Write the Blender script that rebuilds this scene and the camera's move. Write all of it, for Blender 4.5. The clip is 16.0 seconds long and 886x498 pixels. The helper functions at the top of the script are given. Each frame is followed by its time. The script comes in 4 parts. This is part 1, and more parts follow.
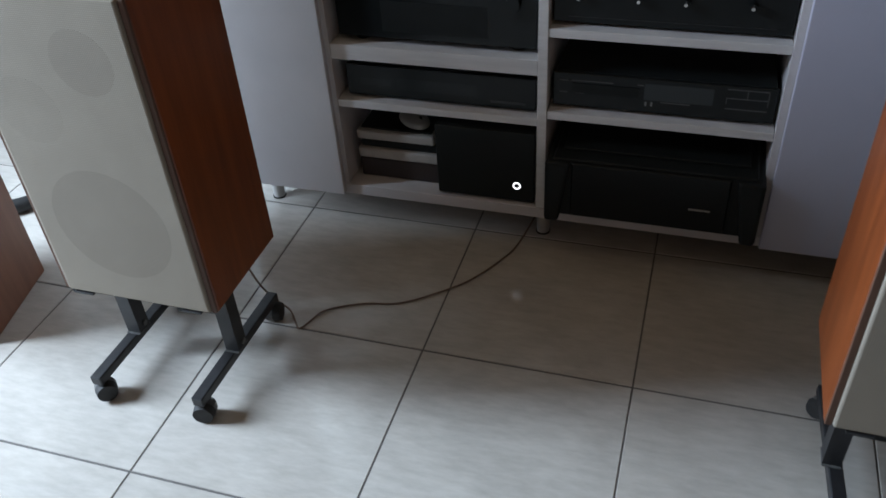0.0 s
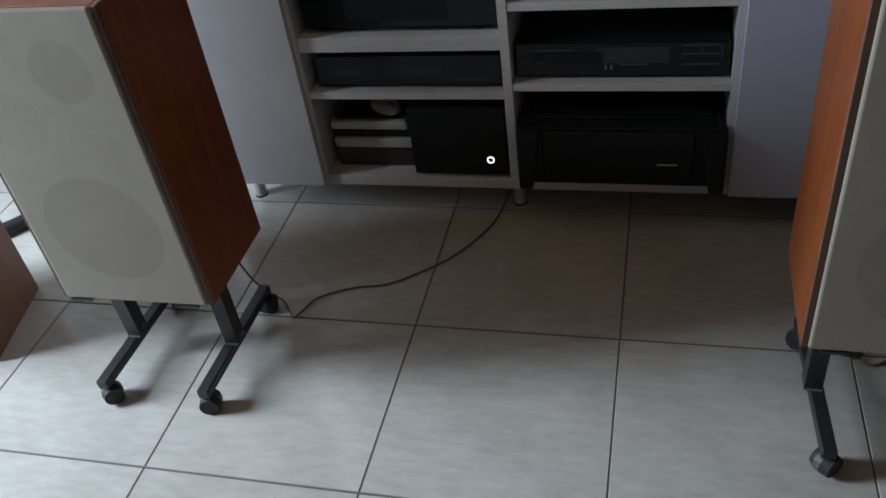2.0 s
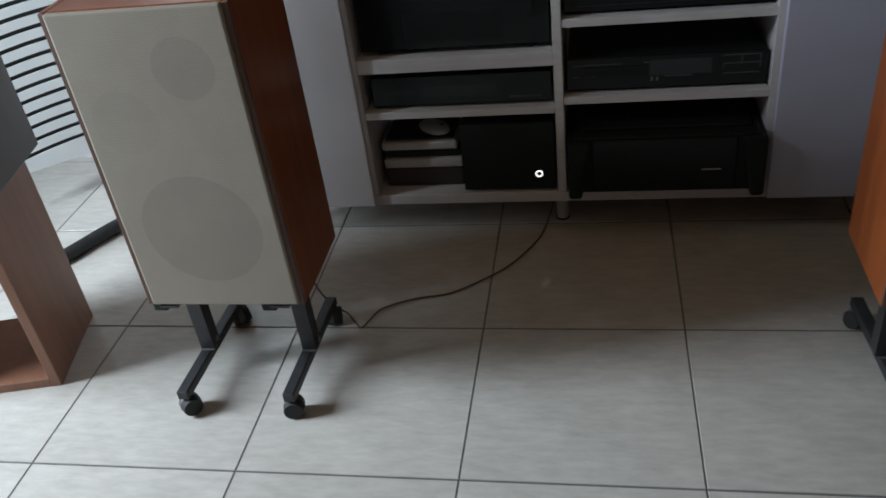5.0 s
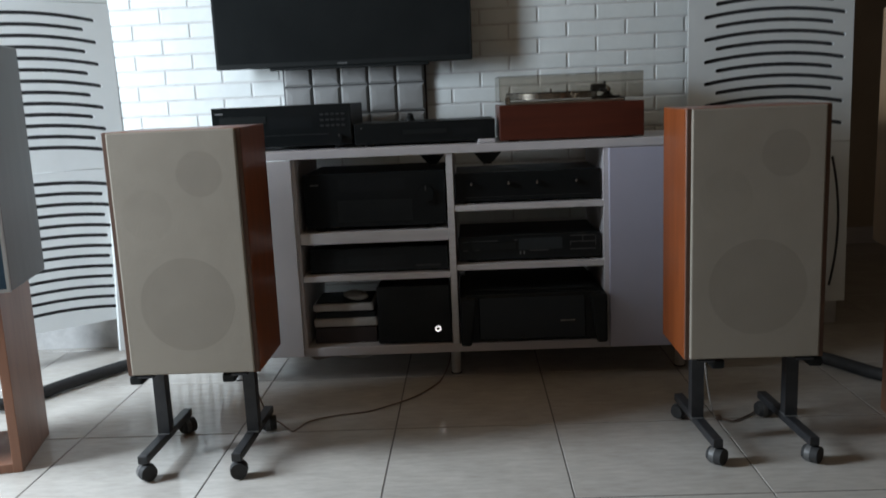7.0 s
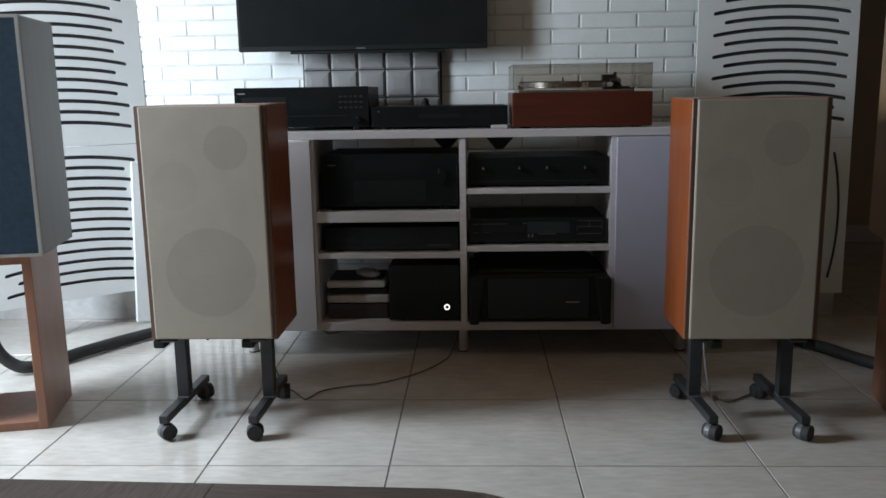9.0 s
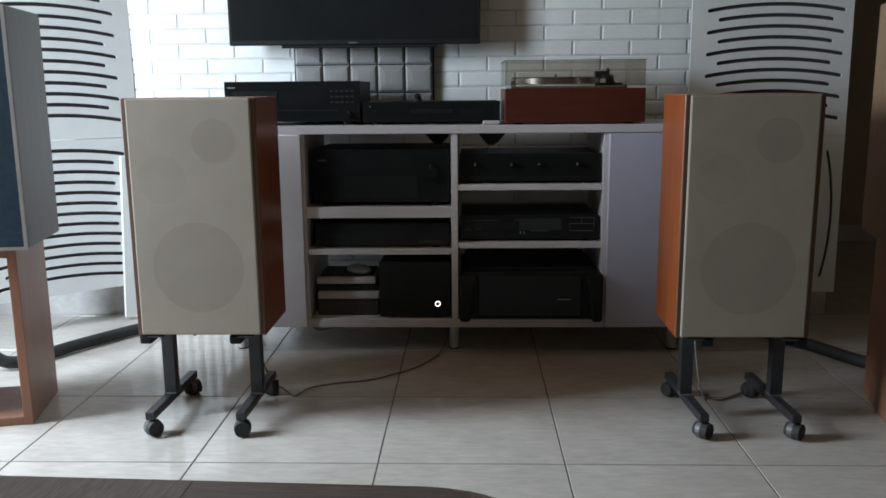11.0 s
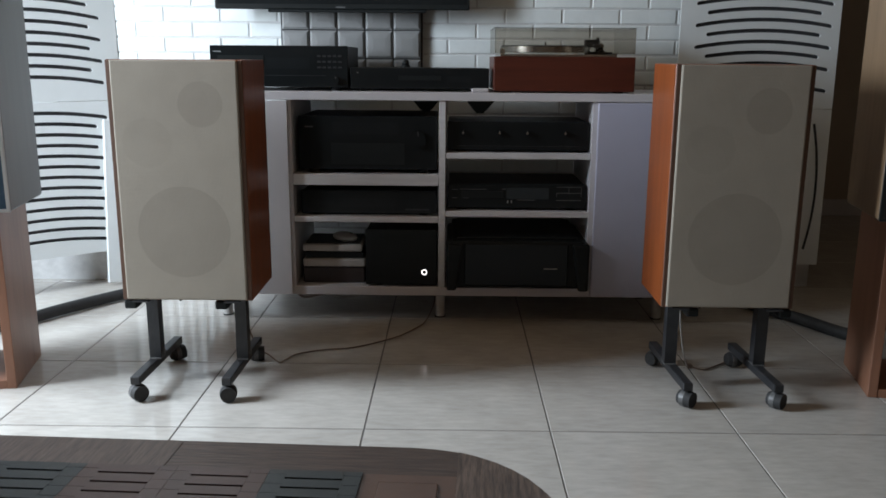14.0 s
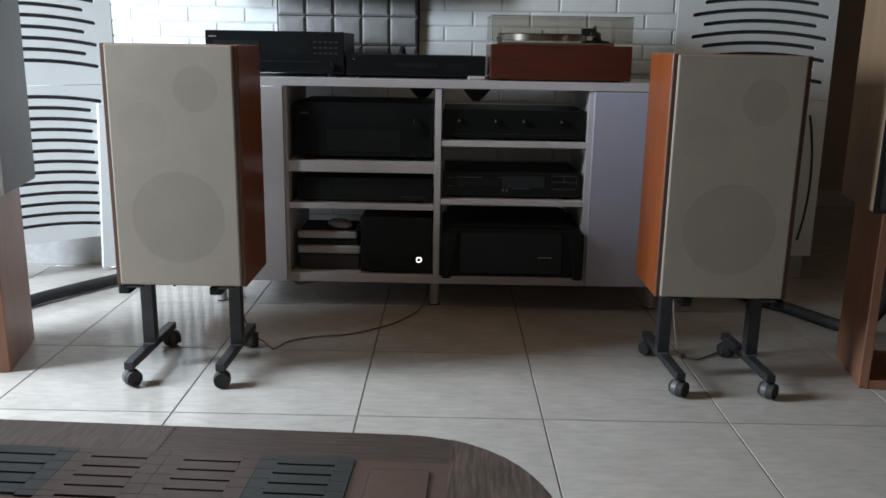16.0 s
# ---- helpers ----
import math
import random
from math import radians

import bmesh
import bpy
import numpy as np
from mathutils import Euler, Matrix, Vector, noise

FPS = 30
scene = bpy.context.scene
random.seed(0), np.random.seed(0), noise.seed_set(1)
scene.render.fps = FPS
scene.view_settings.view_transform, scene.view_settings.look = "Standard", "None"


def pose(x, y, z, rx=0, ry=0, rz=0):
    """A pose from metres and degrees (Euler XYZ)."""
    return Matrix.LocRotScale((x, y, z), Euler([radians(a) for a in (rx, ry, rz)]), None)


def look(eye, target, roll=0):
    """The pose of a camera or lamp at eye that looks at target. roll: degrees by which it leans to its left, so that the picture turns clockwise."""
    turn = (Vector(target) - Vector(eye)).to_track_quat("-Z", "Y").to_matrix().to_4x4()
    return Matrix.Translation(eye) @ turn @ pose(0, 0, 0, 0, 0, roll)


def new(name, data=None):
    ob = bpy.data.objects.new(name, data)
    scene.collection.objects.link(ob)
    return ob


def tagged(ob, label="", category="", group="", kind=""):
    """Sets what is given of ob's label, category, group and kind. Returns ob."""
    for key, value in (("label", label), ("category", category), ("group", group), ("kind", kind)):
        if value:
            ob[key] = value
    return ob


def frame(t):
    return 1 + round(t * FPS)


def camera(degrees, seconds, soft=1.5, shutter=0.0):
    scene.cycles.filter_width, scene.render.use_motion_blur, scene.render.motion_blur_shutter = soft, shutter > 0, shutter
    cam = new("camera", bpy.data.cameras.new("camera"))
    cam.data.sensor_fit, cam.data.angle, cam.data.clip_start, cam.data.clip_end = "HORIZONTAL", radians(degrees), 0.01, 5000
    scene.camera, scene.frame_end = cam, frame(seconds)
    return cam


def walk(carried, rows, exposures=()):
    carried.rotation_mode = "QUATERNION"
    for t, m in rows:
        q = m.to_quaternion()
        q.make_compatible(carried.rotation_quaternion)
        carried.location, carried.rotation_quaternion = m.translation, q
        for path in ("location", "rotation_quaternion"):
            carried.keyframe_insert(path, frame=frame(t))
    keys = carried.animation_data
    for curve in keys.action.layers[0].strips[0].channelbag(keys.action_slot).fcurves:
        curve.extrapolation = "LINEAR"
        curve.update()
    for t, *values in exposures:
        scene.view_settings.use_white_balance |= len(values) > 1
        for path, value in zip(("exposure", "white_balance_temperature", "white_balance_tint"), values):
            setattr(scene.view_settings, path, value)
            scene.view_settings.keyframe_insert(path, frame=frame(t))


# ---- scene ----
cam = camera(55.5, 16.0, 1.6, 0.5)
PATH = [
    (0, (0.485, -1.204, 1.31), (-0.032, 0.272, 0.063), -4.1),
    (0.5, (0.494, -1.255, 1.33), (0.004, 0.22, 0.072), -5.8),
    (1, (0.491, -1.287, 1.31), (0.006, 0.201, 0.066), -8.7),
    (1.5, (0.489, -1.295, 1.298), (0.008, 0.191, 0.049), -9.3),
    (2, (0.508, -1.282, 1.307), (0.026, 0.203, 0.056), -8.9),
    (2.5, (0.518, -1.3, 1.303), (-0.049, 0.161, 0.06), -8.4),
    (3, (0.46, -1.393, 1.319), (-0.154, 0.065, 0.095), -7.1),
    (3.5, (0.375, -1.521, 1.326), (-0.204, 0.004, 0.168), -6.9),
    (4, (0.299, -1.502, 1.306), (-0.237, 0.035, 0.145), -7.8),
    (4.5, (0.276, -1.416, 1.296), (-0.184, 0.14, 0.126), -8.5),
    (7, (0.232, -2.249, 0.921), (0.166, -0.282, 0.563), -2.5),
    (7.5, (0.233, -2.312, 0.904), (0.154, -0.335, 0.616), -1.9),
    (8, (0.236, -2.329, 0.892), (0.147, -0.357, 0.572), -1.3),
    (8.5, (0.227, -2.33, 0.895), (0.142, -0.364, 0.536), -1.0),
    (9, (0.212, -2.351, 0.898), (0.136, -0.387, 0.525), -0.9),
    (11.5, (0.221, -2.331, 0.887), (0.163, -0.368, 0.509), -0.4),
    (12, (0.216, -2.333, 0.886), (0.164, -0.37, 0.507), -0.4),
    (12.5, (0.212, -2.333, 0.887), (0.164, -0.37, 0.505), -0.4),
    (13, (0.212, -2.337, 0.878), (0.165, -0.374, 0.494), -0.1),
    (13.5, (0.209, -2.333, 0.879), (0.169, -0.375, 0.47), 0.3),
    (14, (0.208, -2.33, 0.878), (0.187, -0.38, 0.434), 0.4),
    (14.5, (0.214, -2.33, 0.88), (0.198, -0.385, 0.416), 0.5),
    (15, (0.213, -2.331, 0.88), (0.198, -0.387, 0.408), 0.5),
    (15.5, (0.211, -2.332, 0.878), (0.197, -0.388, 0.407), 0.7),
    (16, (0.209, -2.33, 0.878), (0.2, -0.386, 0.406), 1.0),
]
walk(cam, [(t, look(eye, target, roll)) for t, eye, target, roll in PATH],
     [(0, 0.0, 6200, 14), (0.5, -0.32, 6200, 13), (1, -0.2, 6220, 13), (1.5, -0.22, 6230, 13), (2, -0.39, 6330, 13), (2.5, -0.68, 6450, 14), (3, -0.92, 6500, 14), (3.5, -0.62, 6600, 14),
      (4, -0.72, 6620, 14), (4.7, -0.55, 6650, 14), (6.8, -0.32, 6790, 15), (7.5, -0.40, 6830, 15), (8, -0.38, 6800, 16), (9, -0.21, 6790, 16), (11.3, -0.15, 6790, 16), (16, -0.04, 6790, 16)])

# ---- light ----
world = bpy.data.worlds.new("sky")
scene.world = world
world.use_nodes = True
wn = world.node_tree.nodes
sky = wn.new("ShaderNodeTexSky")
sky.sky_type, sky.sun_disc = "NISHITA", False
sky.sun_elevation, sky.sun_rotation = radians(40), radians(200)
world.node_tree.links.new(sky.outputs[0], wn["Background"].inputs[0])
wn["Background"].inputs[1].default_value = 0.12

WIN_X, WIN_Y0, WIN_Y1, WIN_Z0, WIN_Z1 = -2.15, -0.92, -0.225, 0.65, 2.0
lamp = bpy.data.lights.new("window_daylight", "AREA")
lamp.shape, lamp.size, lamp.size_y = "RECTANGLE", WIN_Y1 - WIN_Y0 - 0.1, WIN_Z1 - WIN_Z0 - 0.1
lamp.energy, lamp.color = 145, (0.708, 0.870, 1.0)
lamp_ob = new("window_daylight", lamp)
lamp_ob.matrix_world = look((WIN_X - 0.04, (WIN_Y0 + WIN_Y1) / 2, (WIN_Z0 + WIN_Z1) / 2), (1.2, (WIN_Y0 + WIN_Y1) / 2 + 0.15, 0.55))


# ---- materials ----
def mat(name, col, col2=None, rough=0.5, metal=0.0, scale=6.0, stretch=(1, 1, 1), mix=(0.35, 0.65), bump=0.0,
        bscale=120.0, rand=0.0, world_pos=False, coat=0.0, spec=0.5, emit=None, rough_var=0.0):
    m = bpy.data.materials.new(name)
    m.use_nodes = True
    nt = m.node_tree
    n, l = nt.nodes, nt.links
    b = n["Principled BSDF"]
    b.inputs["Roughness"].default_value = rough
    b.inputs["Metallic"].default_value = metal
    b.inputs["Coat Weight"].default_value = coat
    b.inputs["Specular IOR Level"].default_value = spec
    col2 = col2 or tuple(c * 0.82 for c in col)
    if world_pos:
        src = n.new("ShaderNodeNewGeometry").outputs["Position"]
    else:
        src = n.new("ShaderNodeTexCoord").outputs["Object"]
    mp = n.new("ShaderNodeMapping")
    mp.inputs["Scale"].default_value = stretch
    l.new(src, mp.inputs["Vector"])
    info = n.new("ShaderNodeObjectInfo")
    if rand:
        off = n.new("ShaderNodeVectorMath")
        off.operation = "SCALE"
        off.inputs[0].default_value = (31.0, 17.0, 11.0)
        l.new(info.outputs["Random"], off.inputs["Scale"])
        l.new(off.outputs[0], mp.inputs["Location"])
    tex = n.new("ShaderNodeTexNoise")
    tex.inputs["Scale"].default_value = scale
    tex.inputs["Detail"].default_value = 5
    tex.inputs["Roughness"].default_value = 0.62
    l.new(mp.outputs[0], tex.inputs["Vector"])
    rng = n.new("ShaderNodeMapRange")
    rng.inputs[1].default_value, rng.inputs[2].default_value = mix
    l.new(tex.outputs["Fac"], rng.inputs[0])
    mx = n.new("ShaderNodeMix")
    mx.data_type = "RGBA"
    mx.inputs[6].default_value, mx.inputs[7].default_value = (*col, 1), (*col2, 1)
    l.new(rng.outputs[0], mx.inputs[0])
    out = mx.outputs[2]
    big = n.new("ShaderNodeTexNoise")
    big.inputs["Scale"].default_value = scale * 0.22
    l.new(src, big.inputs["Vector"])
    br = n.new("ShaderNodeMapRange")
    br.inputs[1].default_value, br.inputs[2].default_value = 0.3, 0.7
    br.inputs[3].default_value, br.inputs[4].default_value = 0.93, 1.06
    l.new(big.outputs["Fac"], br.inputs[0])
    val = br.outputs[0]
    if rand:
        rr = n.new("ShaderNodeMapRange")
        rr.inputs[3].default_value, rr.inputs[4].default_value = 1 - rand, 1 + rand
        l.new(info.outputs["Random"], rr.inputs[0])
        mu = n.new("ShaderNodeMath")
        mu.operation = "MULTIPLY"
        l.new(val, mu.inputs[0])
        l.new(rr.outputs[0], mu.inputs[1])
        val = mu.outputs[0]
    vm = n.new("ShaderNodeVectorMath")
    vm.operation = "SCALE"
    l.new(out, vm.inputs[0])
    l.new(val, vm.inputs["Scale"])
    l.new(vm.outputs[0], b.inputs["Base Color"])
    if rough_var:
        rv = n.new("ShaderNodeMapRange")
        rv.inputs[1].default_value, rv.inputs[2].default_value = 0.3, 0.7
        rv.inputs[3].default_value, rv.inputs[4].default_value = rough - rough_var, rough + rough_var
        l.new(tex.outputs["Fac"], rv.inputs[0])
        l.new(rv.outputs[0], b.inputs["Roughness"])
    if bump:
        bt = n.new("ShaderNodeTexNoise")
        bt.inputs["Scale"].default_value = bscale
        bt.inputs["Detail"].default_value = 3
        l.new(mp.outputs[0], bt.inputs["Vector"])
        bp = n.new("ShaderNodeBump")
        bp.inputs["Strength"].default_value = bump
        bp.inputs["Distance"].default_value = 0.002
        l.new(bt.outputs["Fac"], bp.inputs["Height"])
        l.new(bp.outputs[0], b.inputs["Normal"])
    if emit:
        b.inputs["Emission Color"].default_value = (*emit[0], 1)
        b.inputs["Emission Strength"].default_value = emit[1]
    return m


def glass(name, tint, rough=0.02, alpha=0.35):
    m = bpy.data.materials.new(name)
    m.use_nodes = True
    n, l = m.node_tree.nodes, m.node_tree.links
    out = n["Material Output"]
    tr = n.new("ShaderNodeBsdfTransparent")
    tr.inputs[0].default_value = (*tint, 1)
    gl = n.new("ShaderNodeBsdfGlossy")
    gl.inputs["Roughness"].default_value = rough
    lw = n.new("ShaderNodeLayerWeight")
    lw.inputs[0].default_value = 0.5
    pw = n.new("ShaderNodeMath")
    pw.operation, pw.inputs[1].default_value = "POWER", 4.0
    l.new(lw.outputs["Facing"], pw.inputs[0])
    fr = n.new("ShaderNodeMath")
    fr.operation, fr.inputs[1].default_value, fr.inputs[2].default_value = "MULTIPLY_ADD", 0.6, 0.03
    l.new(pw.outputs[0], fr.inputs[0])
    mx = n.new("ShaderNodeMixShader")
    l.new(fr.outputs[0], mx.inputs[0])
    l.new(tr.outputs[0], mx.inputs[1])
    l.new(gl.outputs[0], mx.inputs[2])
    l.new(mx.outputs[0], out.inputs[0])
    return m


M_TILE = mat("porcelain_tile", (0.565, 0.535, 0.49), (0.43, 0.40, 0.36), rough=0.13, scale=30, stretch=(0.6, 2.0, 1), mix=(0.25, 0.8),
             bump=0.04, bscale=40, rand=0.035, spec=0.55, rough_var=0.05)
# for walls out of view: brown picked to dim and warm the bounce
M_WARM_BOUNCE = mat("unseen_wall_warm_bounce", (0.175, 0.124, 0.086), (0.15, 0.106, 0.074), rough=0.85, scale=3, bump=0.15, bscale=90)
M_HALL = mat("hall_plaster", (0.46, 0.39, 0.31), (0.42, 0.35, 0.28), rough=0.85, scale=3, bump=0.15, bscale=90)
M_GROUT = mat("grout", (0.145, 0.136, 0.128), rough=0.9, scale=30)
# ceiling and west wall, out of view: saturated beige that warms the bounced light
M_CEIL = mat("unseen_ceiling_warm_bounce", (0.30, 0.200, 0.117), (0.27, 0.18, 0.104), rough=0.9, scale=3)
M_BRICK = mat("white_brick", (0.805, 0.84, 0.825), (0.745, 0.78, 0.765), rough=0.55, scale=12, bump=0.8, bscale=28, rand=0.035)
# white mortar greyed a little, adding the recess shade of the brick joints
M_MORTAR = mat("white_mortar_shaded", (0.68, 0.68, 0.67), rough=0.9, scale=20, bump=0.2)
M_PAD = mat("grey_padded_panel", (0.25, 0.25, 0.245), (0.22, 0.22, 0.215), rough=0.5, scale=10, bump=0.25, bscale=200, rand=0.05)
M_WHITE = mat("white_laminate", (0.63, 0.60, 0.61), (0.585, 0.56, 0.57), rough=0.42, scale=4, bump=0.03, bscale=150)
M_DOOR = mat("pale_lilac_laminate", (0.54, 0.54, 0.66), (0.51, 0.51, 0.625), rough=0.35, scale=4, bump=0.03)
M_EDGE = mat("shelf_edge", (0.69, 0.67, 0.67), (0.60, 0.58, 0.58), rough=0.5, scale=25, stretch=(0.3, 1, 3))
M_BLACK = mat("black_plastic", (0.0125, 0.0142, 0.0142), (0.017, 0.019, 0.019), rough=0.45, spec=0.16, scale=8, bump=0.05, bscale=300)
M_GLOSS = mat("black_gloss", (0.0095, 0.0112, 0.0117), (0.013, 0.0148, 0.0153), rough=0.22, spec=0.2, scale=5)
M_BMETAL = mat("black_painted_metal", (0.015, 0.016, 0.018), (0.026, 0.026, 0.028), rough=0.45, scale=30, bump=0.1, bscale=250)
M_RUBBER = mat("black_rubber", (0.02, 0.02, 0.02), (0.03, 0.03, 0.03), rough=0.7, scale=40, bump=0.1)
M_TEAK = mat("teak_veneer", (0.285, 0.072, 0.019), (0.168, 0.041, 0.012), rough=0.33, scale=5, stretch=(7, 7, 0.6), mix=(0.3, 0.7), bump=0.06, bscale=60)
M_DARKEDGE = mat("dark_stained_edge", (0.120, 0.058, 0.035), (0.092, 0.044, 0.026), rough=0.65, scale=6, stretch=(6, 6, 0.6))
M_STAND = mat("cherry_wood", (0.325, 0.150, 0.088), (0.235, 0.104, 0.062), rough=0.42, scale=5, stretch=(6, 6, 0.6), mix=(0.3, 0.72), bump=0.06, bscale=60)
M_PLINTH = mat("mahogany_veneer", (0.115, 0.025, 0.013), (0.07, 0.016, 0.009), rough=0.35, scale=5, stretch=(0.6, 7, 7), mix=(0.3, 0.7), bump=0.05, bscale=60)
# the towers' walnut twice: greyed for the shaded left, tan for the lit right
M_WALNUT_SHADED = mat("walnut_shaded_grey", (0.120, 0.112, 0.101), (0.108, 0.100, 0.090), rough=0.48, scale=9, stretch=(6, 6, 0.5), bump=0.05)
M_WALNUT_LIT = mat("walnut_lit_tan", (0.235, 0.15, 0.085), (0.185, 0.115, 0.064), rough=0.4, scale=6, stretch=(6, 6, 0.5), bump=0.05)
M_BLUE = mat("blue_black_cloth", (0.019, 0.037, 0.055), (0.026, 0.046, 0.066), rough=0.9, scale=60, bump=0.4, bscale=600, spec=0.2)
M_TRIM = mat("light_grey_trim", (0.33, 0.31, 0.285), rough=0.5, scale=20)
M_SLAT = mat("white_painted_panel", (0.772, 0.80, 0.792), (0.722, 0.75, 0.742), rough=0.5, scale=5, bump=0.04)
M_SLOT = mat("dark_slot_backing", (0.055, 0.055, 0.058), rough=0.9, scale=10)
M_SILVER = mat("brushed_aluminium", (0.62, 0.61, 0.58), (0.5, 0.49, 0.47), rough=0.25, metal=1.0, scale=30, stretch=(1, 1, 12))
M_CHROME = mat("chrome", (0.7, 0.7, 0.7), rough=0.15, metal=1.0, scale=10)
M_LEG = mat("satin_steel_leg", (0.62, 0.61, 0.59), rough=0.35, metal=0.25, scale=20)
M_GREYTXT = mat("pale_print", (0.22, 0.22, 0.22), rough=0.6, scale=30)
M_PRINT = mat("faded_print", (0.09, 0.09, 0.09), rough=0.6, scale=30)
M_DISPLAY = mat("grey_display_window", (0.032, 0.038, 0.040), (0.037, 0.043, 0.046), rough=0.2, spec=0.25, scale=8)
M_RING = mat("white_led_ring", (0.9, 0.9, 0.9), rough=0.5, emit=((1, 1, 1), 2.3))
M_DIM = mat("dark_display_window", (0.012, 0.014, 0.015), (0.015, 0.017, 0.018), rough=0.2, spec=0.25, scale=8)
M_OLDWHITE = mat("aged_white_plastic", (0.46, 0.43, 0.405), (0.40, 0.375, 0.35), rough=0.5, scale=20)
# shade inside the carved grooves, put into the colour
M_GROOVE_SHADE = mat("carved_groove_shade", (0.030, 0.022, 0.020), rough=0.6, scale=30)
M_HOOD = mat("scuffed_grey_plastic", (0.07, 0.07, 0.07), (0.14, 0.14, 0.135), rough=0.4, scale=60)
M_CABLE = mat("brown_cable", (0.19, 0.13, 0.095), rough=0.55, scale=40)
M_WCABLE = mat("white_cable", (0.40, 0.38, 0.35), rough=0.55, scale=40)
M_TABLE = mat("dark_wenge_wood", (0.098, 0.062, 0.048), (0.040, 0.025, 0.020), rough=0.42, scale=20, stretch=(1, 9, 9), mix=(0.32, 0.68), bump=0.25, bscale=30)
M_TABLE_END = mat("dark_wenge_crossgrain", (0.17, 0.115, 0.09), (0.040, 0.026, 0.020), rough=0.42, scale=26, stretch=(11, 0.9, 9), mix=(0.32, 0.68), bump=0.25, bscale=30)
M_TABLE_MID = mat("dark_wenge_short_grain", (0.115, 0.078, 0.062), (0.052, 0.034, 0.027), rough=0.42, scale=26, stretch=(10, 1.2, 9), mix=(0.32, 0.68), bump=0.25, bscale=30)
M_INL_A = mat("brown_carved_tile", (0.085, 0.046, 0.037), (0.060, 0.033, 0.027), rough=0.35, scale=14, bump=0.1, rand=0.08)
M_INL_B = mat("slate_carved_tile", (0.017, 0.021, 0.021), (0.026, 0.029, 0.029), rough=0.35, scale=14, bump=0.1)
M_INL_C = mat("tan_carved_tile", (0.125, 0.068, 0.047), (0.10, 0.054, 0.038), rough=0.35, scale=14, bump=0.1)
M_ACRYL = glass("smoked_acrylic", (0.88, 0.86, 0.83))
M_PANE = glass("window_glass", (0.95, 0.97, 0.97))


def cloth(name, a, b):
    """Woven grille cloth: a fine uneven thread relief over a soft stain."""
    m = mat(name, a, b, rough=0.95, scale=7, mix=(0.3, 0.75), spec=0.15)
    n, l = m.node_tree.nodes, m.node_tree.links
    tc = n.new("ShaderNodeTexCoord")
    waves = []
    for axis in ("X", "Z"):
        wv = n.new("ShaderNodeTexWave")
        wv.bands_direction = axis
        wv.inputs["Scale"].default_value, wv.inputs["Distortion"].default_value = 95, 0.6
        wv.inputs["Detail"].default_value, wv.inputs["Detail Scale"].default_value = 1, 2
        l.new(tc.outputs["Object"], wv.inputs["Vector"])
        waves.append(wv)
    weave = n.new("ShaderNodeMath")
    weave.operation = "MULTIPLY"
    l.new(waves[0].outputs["Fac"], weave.inputs[0])
    l.new(waves[1].outputs["Fac"], weave.inputs[1])
    shade = n.new("ShaderNodeMapRange")
    shade.inputs[3].default_value, shade.inputs[4].default_value = 0.90, 1.30
    l.new(weave.outputs[0], shade.inputs[0])
    col = n["Principled BSDF"].inputs["Base Color"].links[0].from_socket
    thread = n.new("ShaderNodeVectorMath")
    thread.operation = "SCALE"
    l.new(col, thread.inputs[0])
    l.new(shade.outputs[0], thread.inputs["Scale"])
    l.new(thread.outputs[0], n["Principled BSDF"].inputs["Base Color"])
    bp = n.new("ShaderNodeBump")
    bp.inputs["Strength"].default_value, bp.inputs["Distance"].default_value = 0.25, 0.0006
    l.new(weave.outputs[0], bp.inputs["Height"])
    l.new(bp.outputs[0], n["Principled BSDF"].inputs["Normal"])
    return m


M_CLOTH = cloth("beige_grille_cloth", (0.353, 0.312, 0.258), (0.304, 0.268, 0.222))
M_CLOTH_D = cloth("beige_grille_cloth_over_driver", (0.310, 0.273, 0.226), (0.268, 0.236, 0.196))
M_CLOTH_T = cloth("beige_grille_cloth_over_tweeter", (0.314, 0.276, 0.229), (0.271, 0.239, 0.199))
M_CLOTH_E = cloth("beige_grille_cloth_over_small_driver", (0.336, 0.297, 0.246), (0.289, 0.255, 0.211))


# ---- mesh helpers ----
def box(bm, x0, x1, y0, y1, z0, z1, bevel=0.0, seg=1):
    vs = [bm.verts.new(p) for p in ((x0, y0, z0), (x1, y0, z0), (x1, y1, z0), (x0, y1, z0), (x0, y0, z1), (x1, y0, z1), (x1, y1, z1), (x0, y1, z1))]
    fs = [bm.faces.new([vs[i] for i in f]) for f in ((3, 2, 1, 0), (4, 5, 6, 7), (0, 1, 5, 4), (1, 2, 6, 5), (2, 3, 7, 6), (3, 0, 4, 7))]
    if bevel:
        es = list({e for f in fs for e in f.edges})
        bmesh.ops.bevel(bm, geom=es, offset=bevel, segments=seg, profile=0.5, affect="EDGES")
    return vs


def rod(bm, a, b, r, r2=None, seg=20):
    a, b = Vector(a), Vector(b)
    q = (b - a).to_track_quat("Z", "Y").to_matrix().to_4x4()
    bmesh.ops.create_cone(bm, cap_ends=True, segments=seg, radius1=r, radius2=r if r2 is None else r2, depth=(b - a).length,
                          matrix=Matrix.Translation((a + b) / 2) @ q)


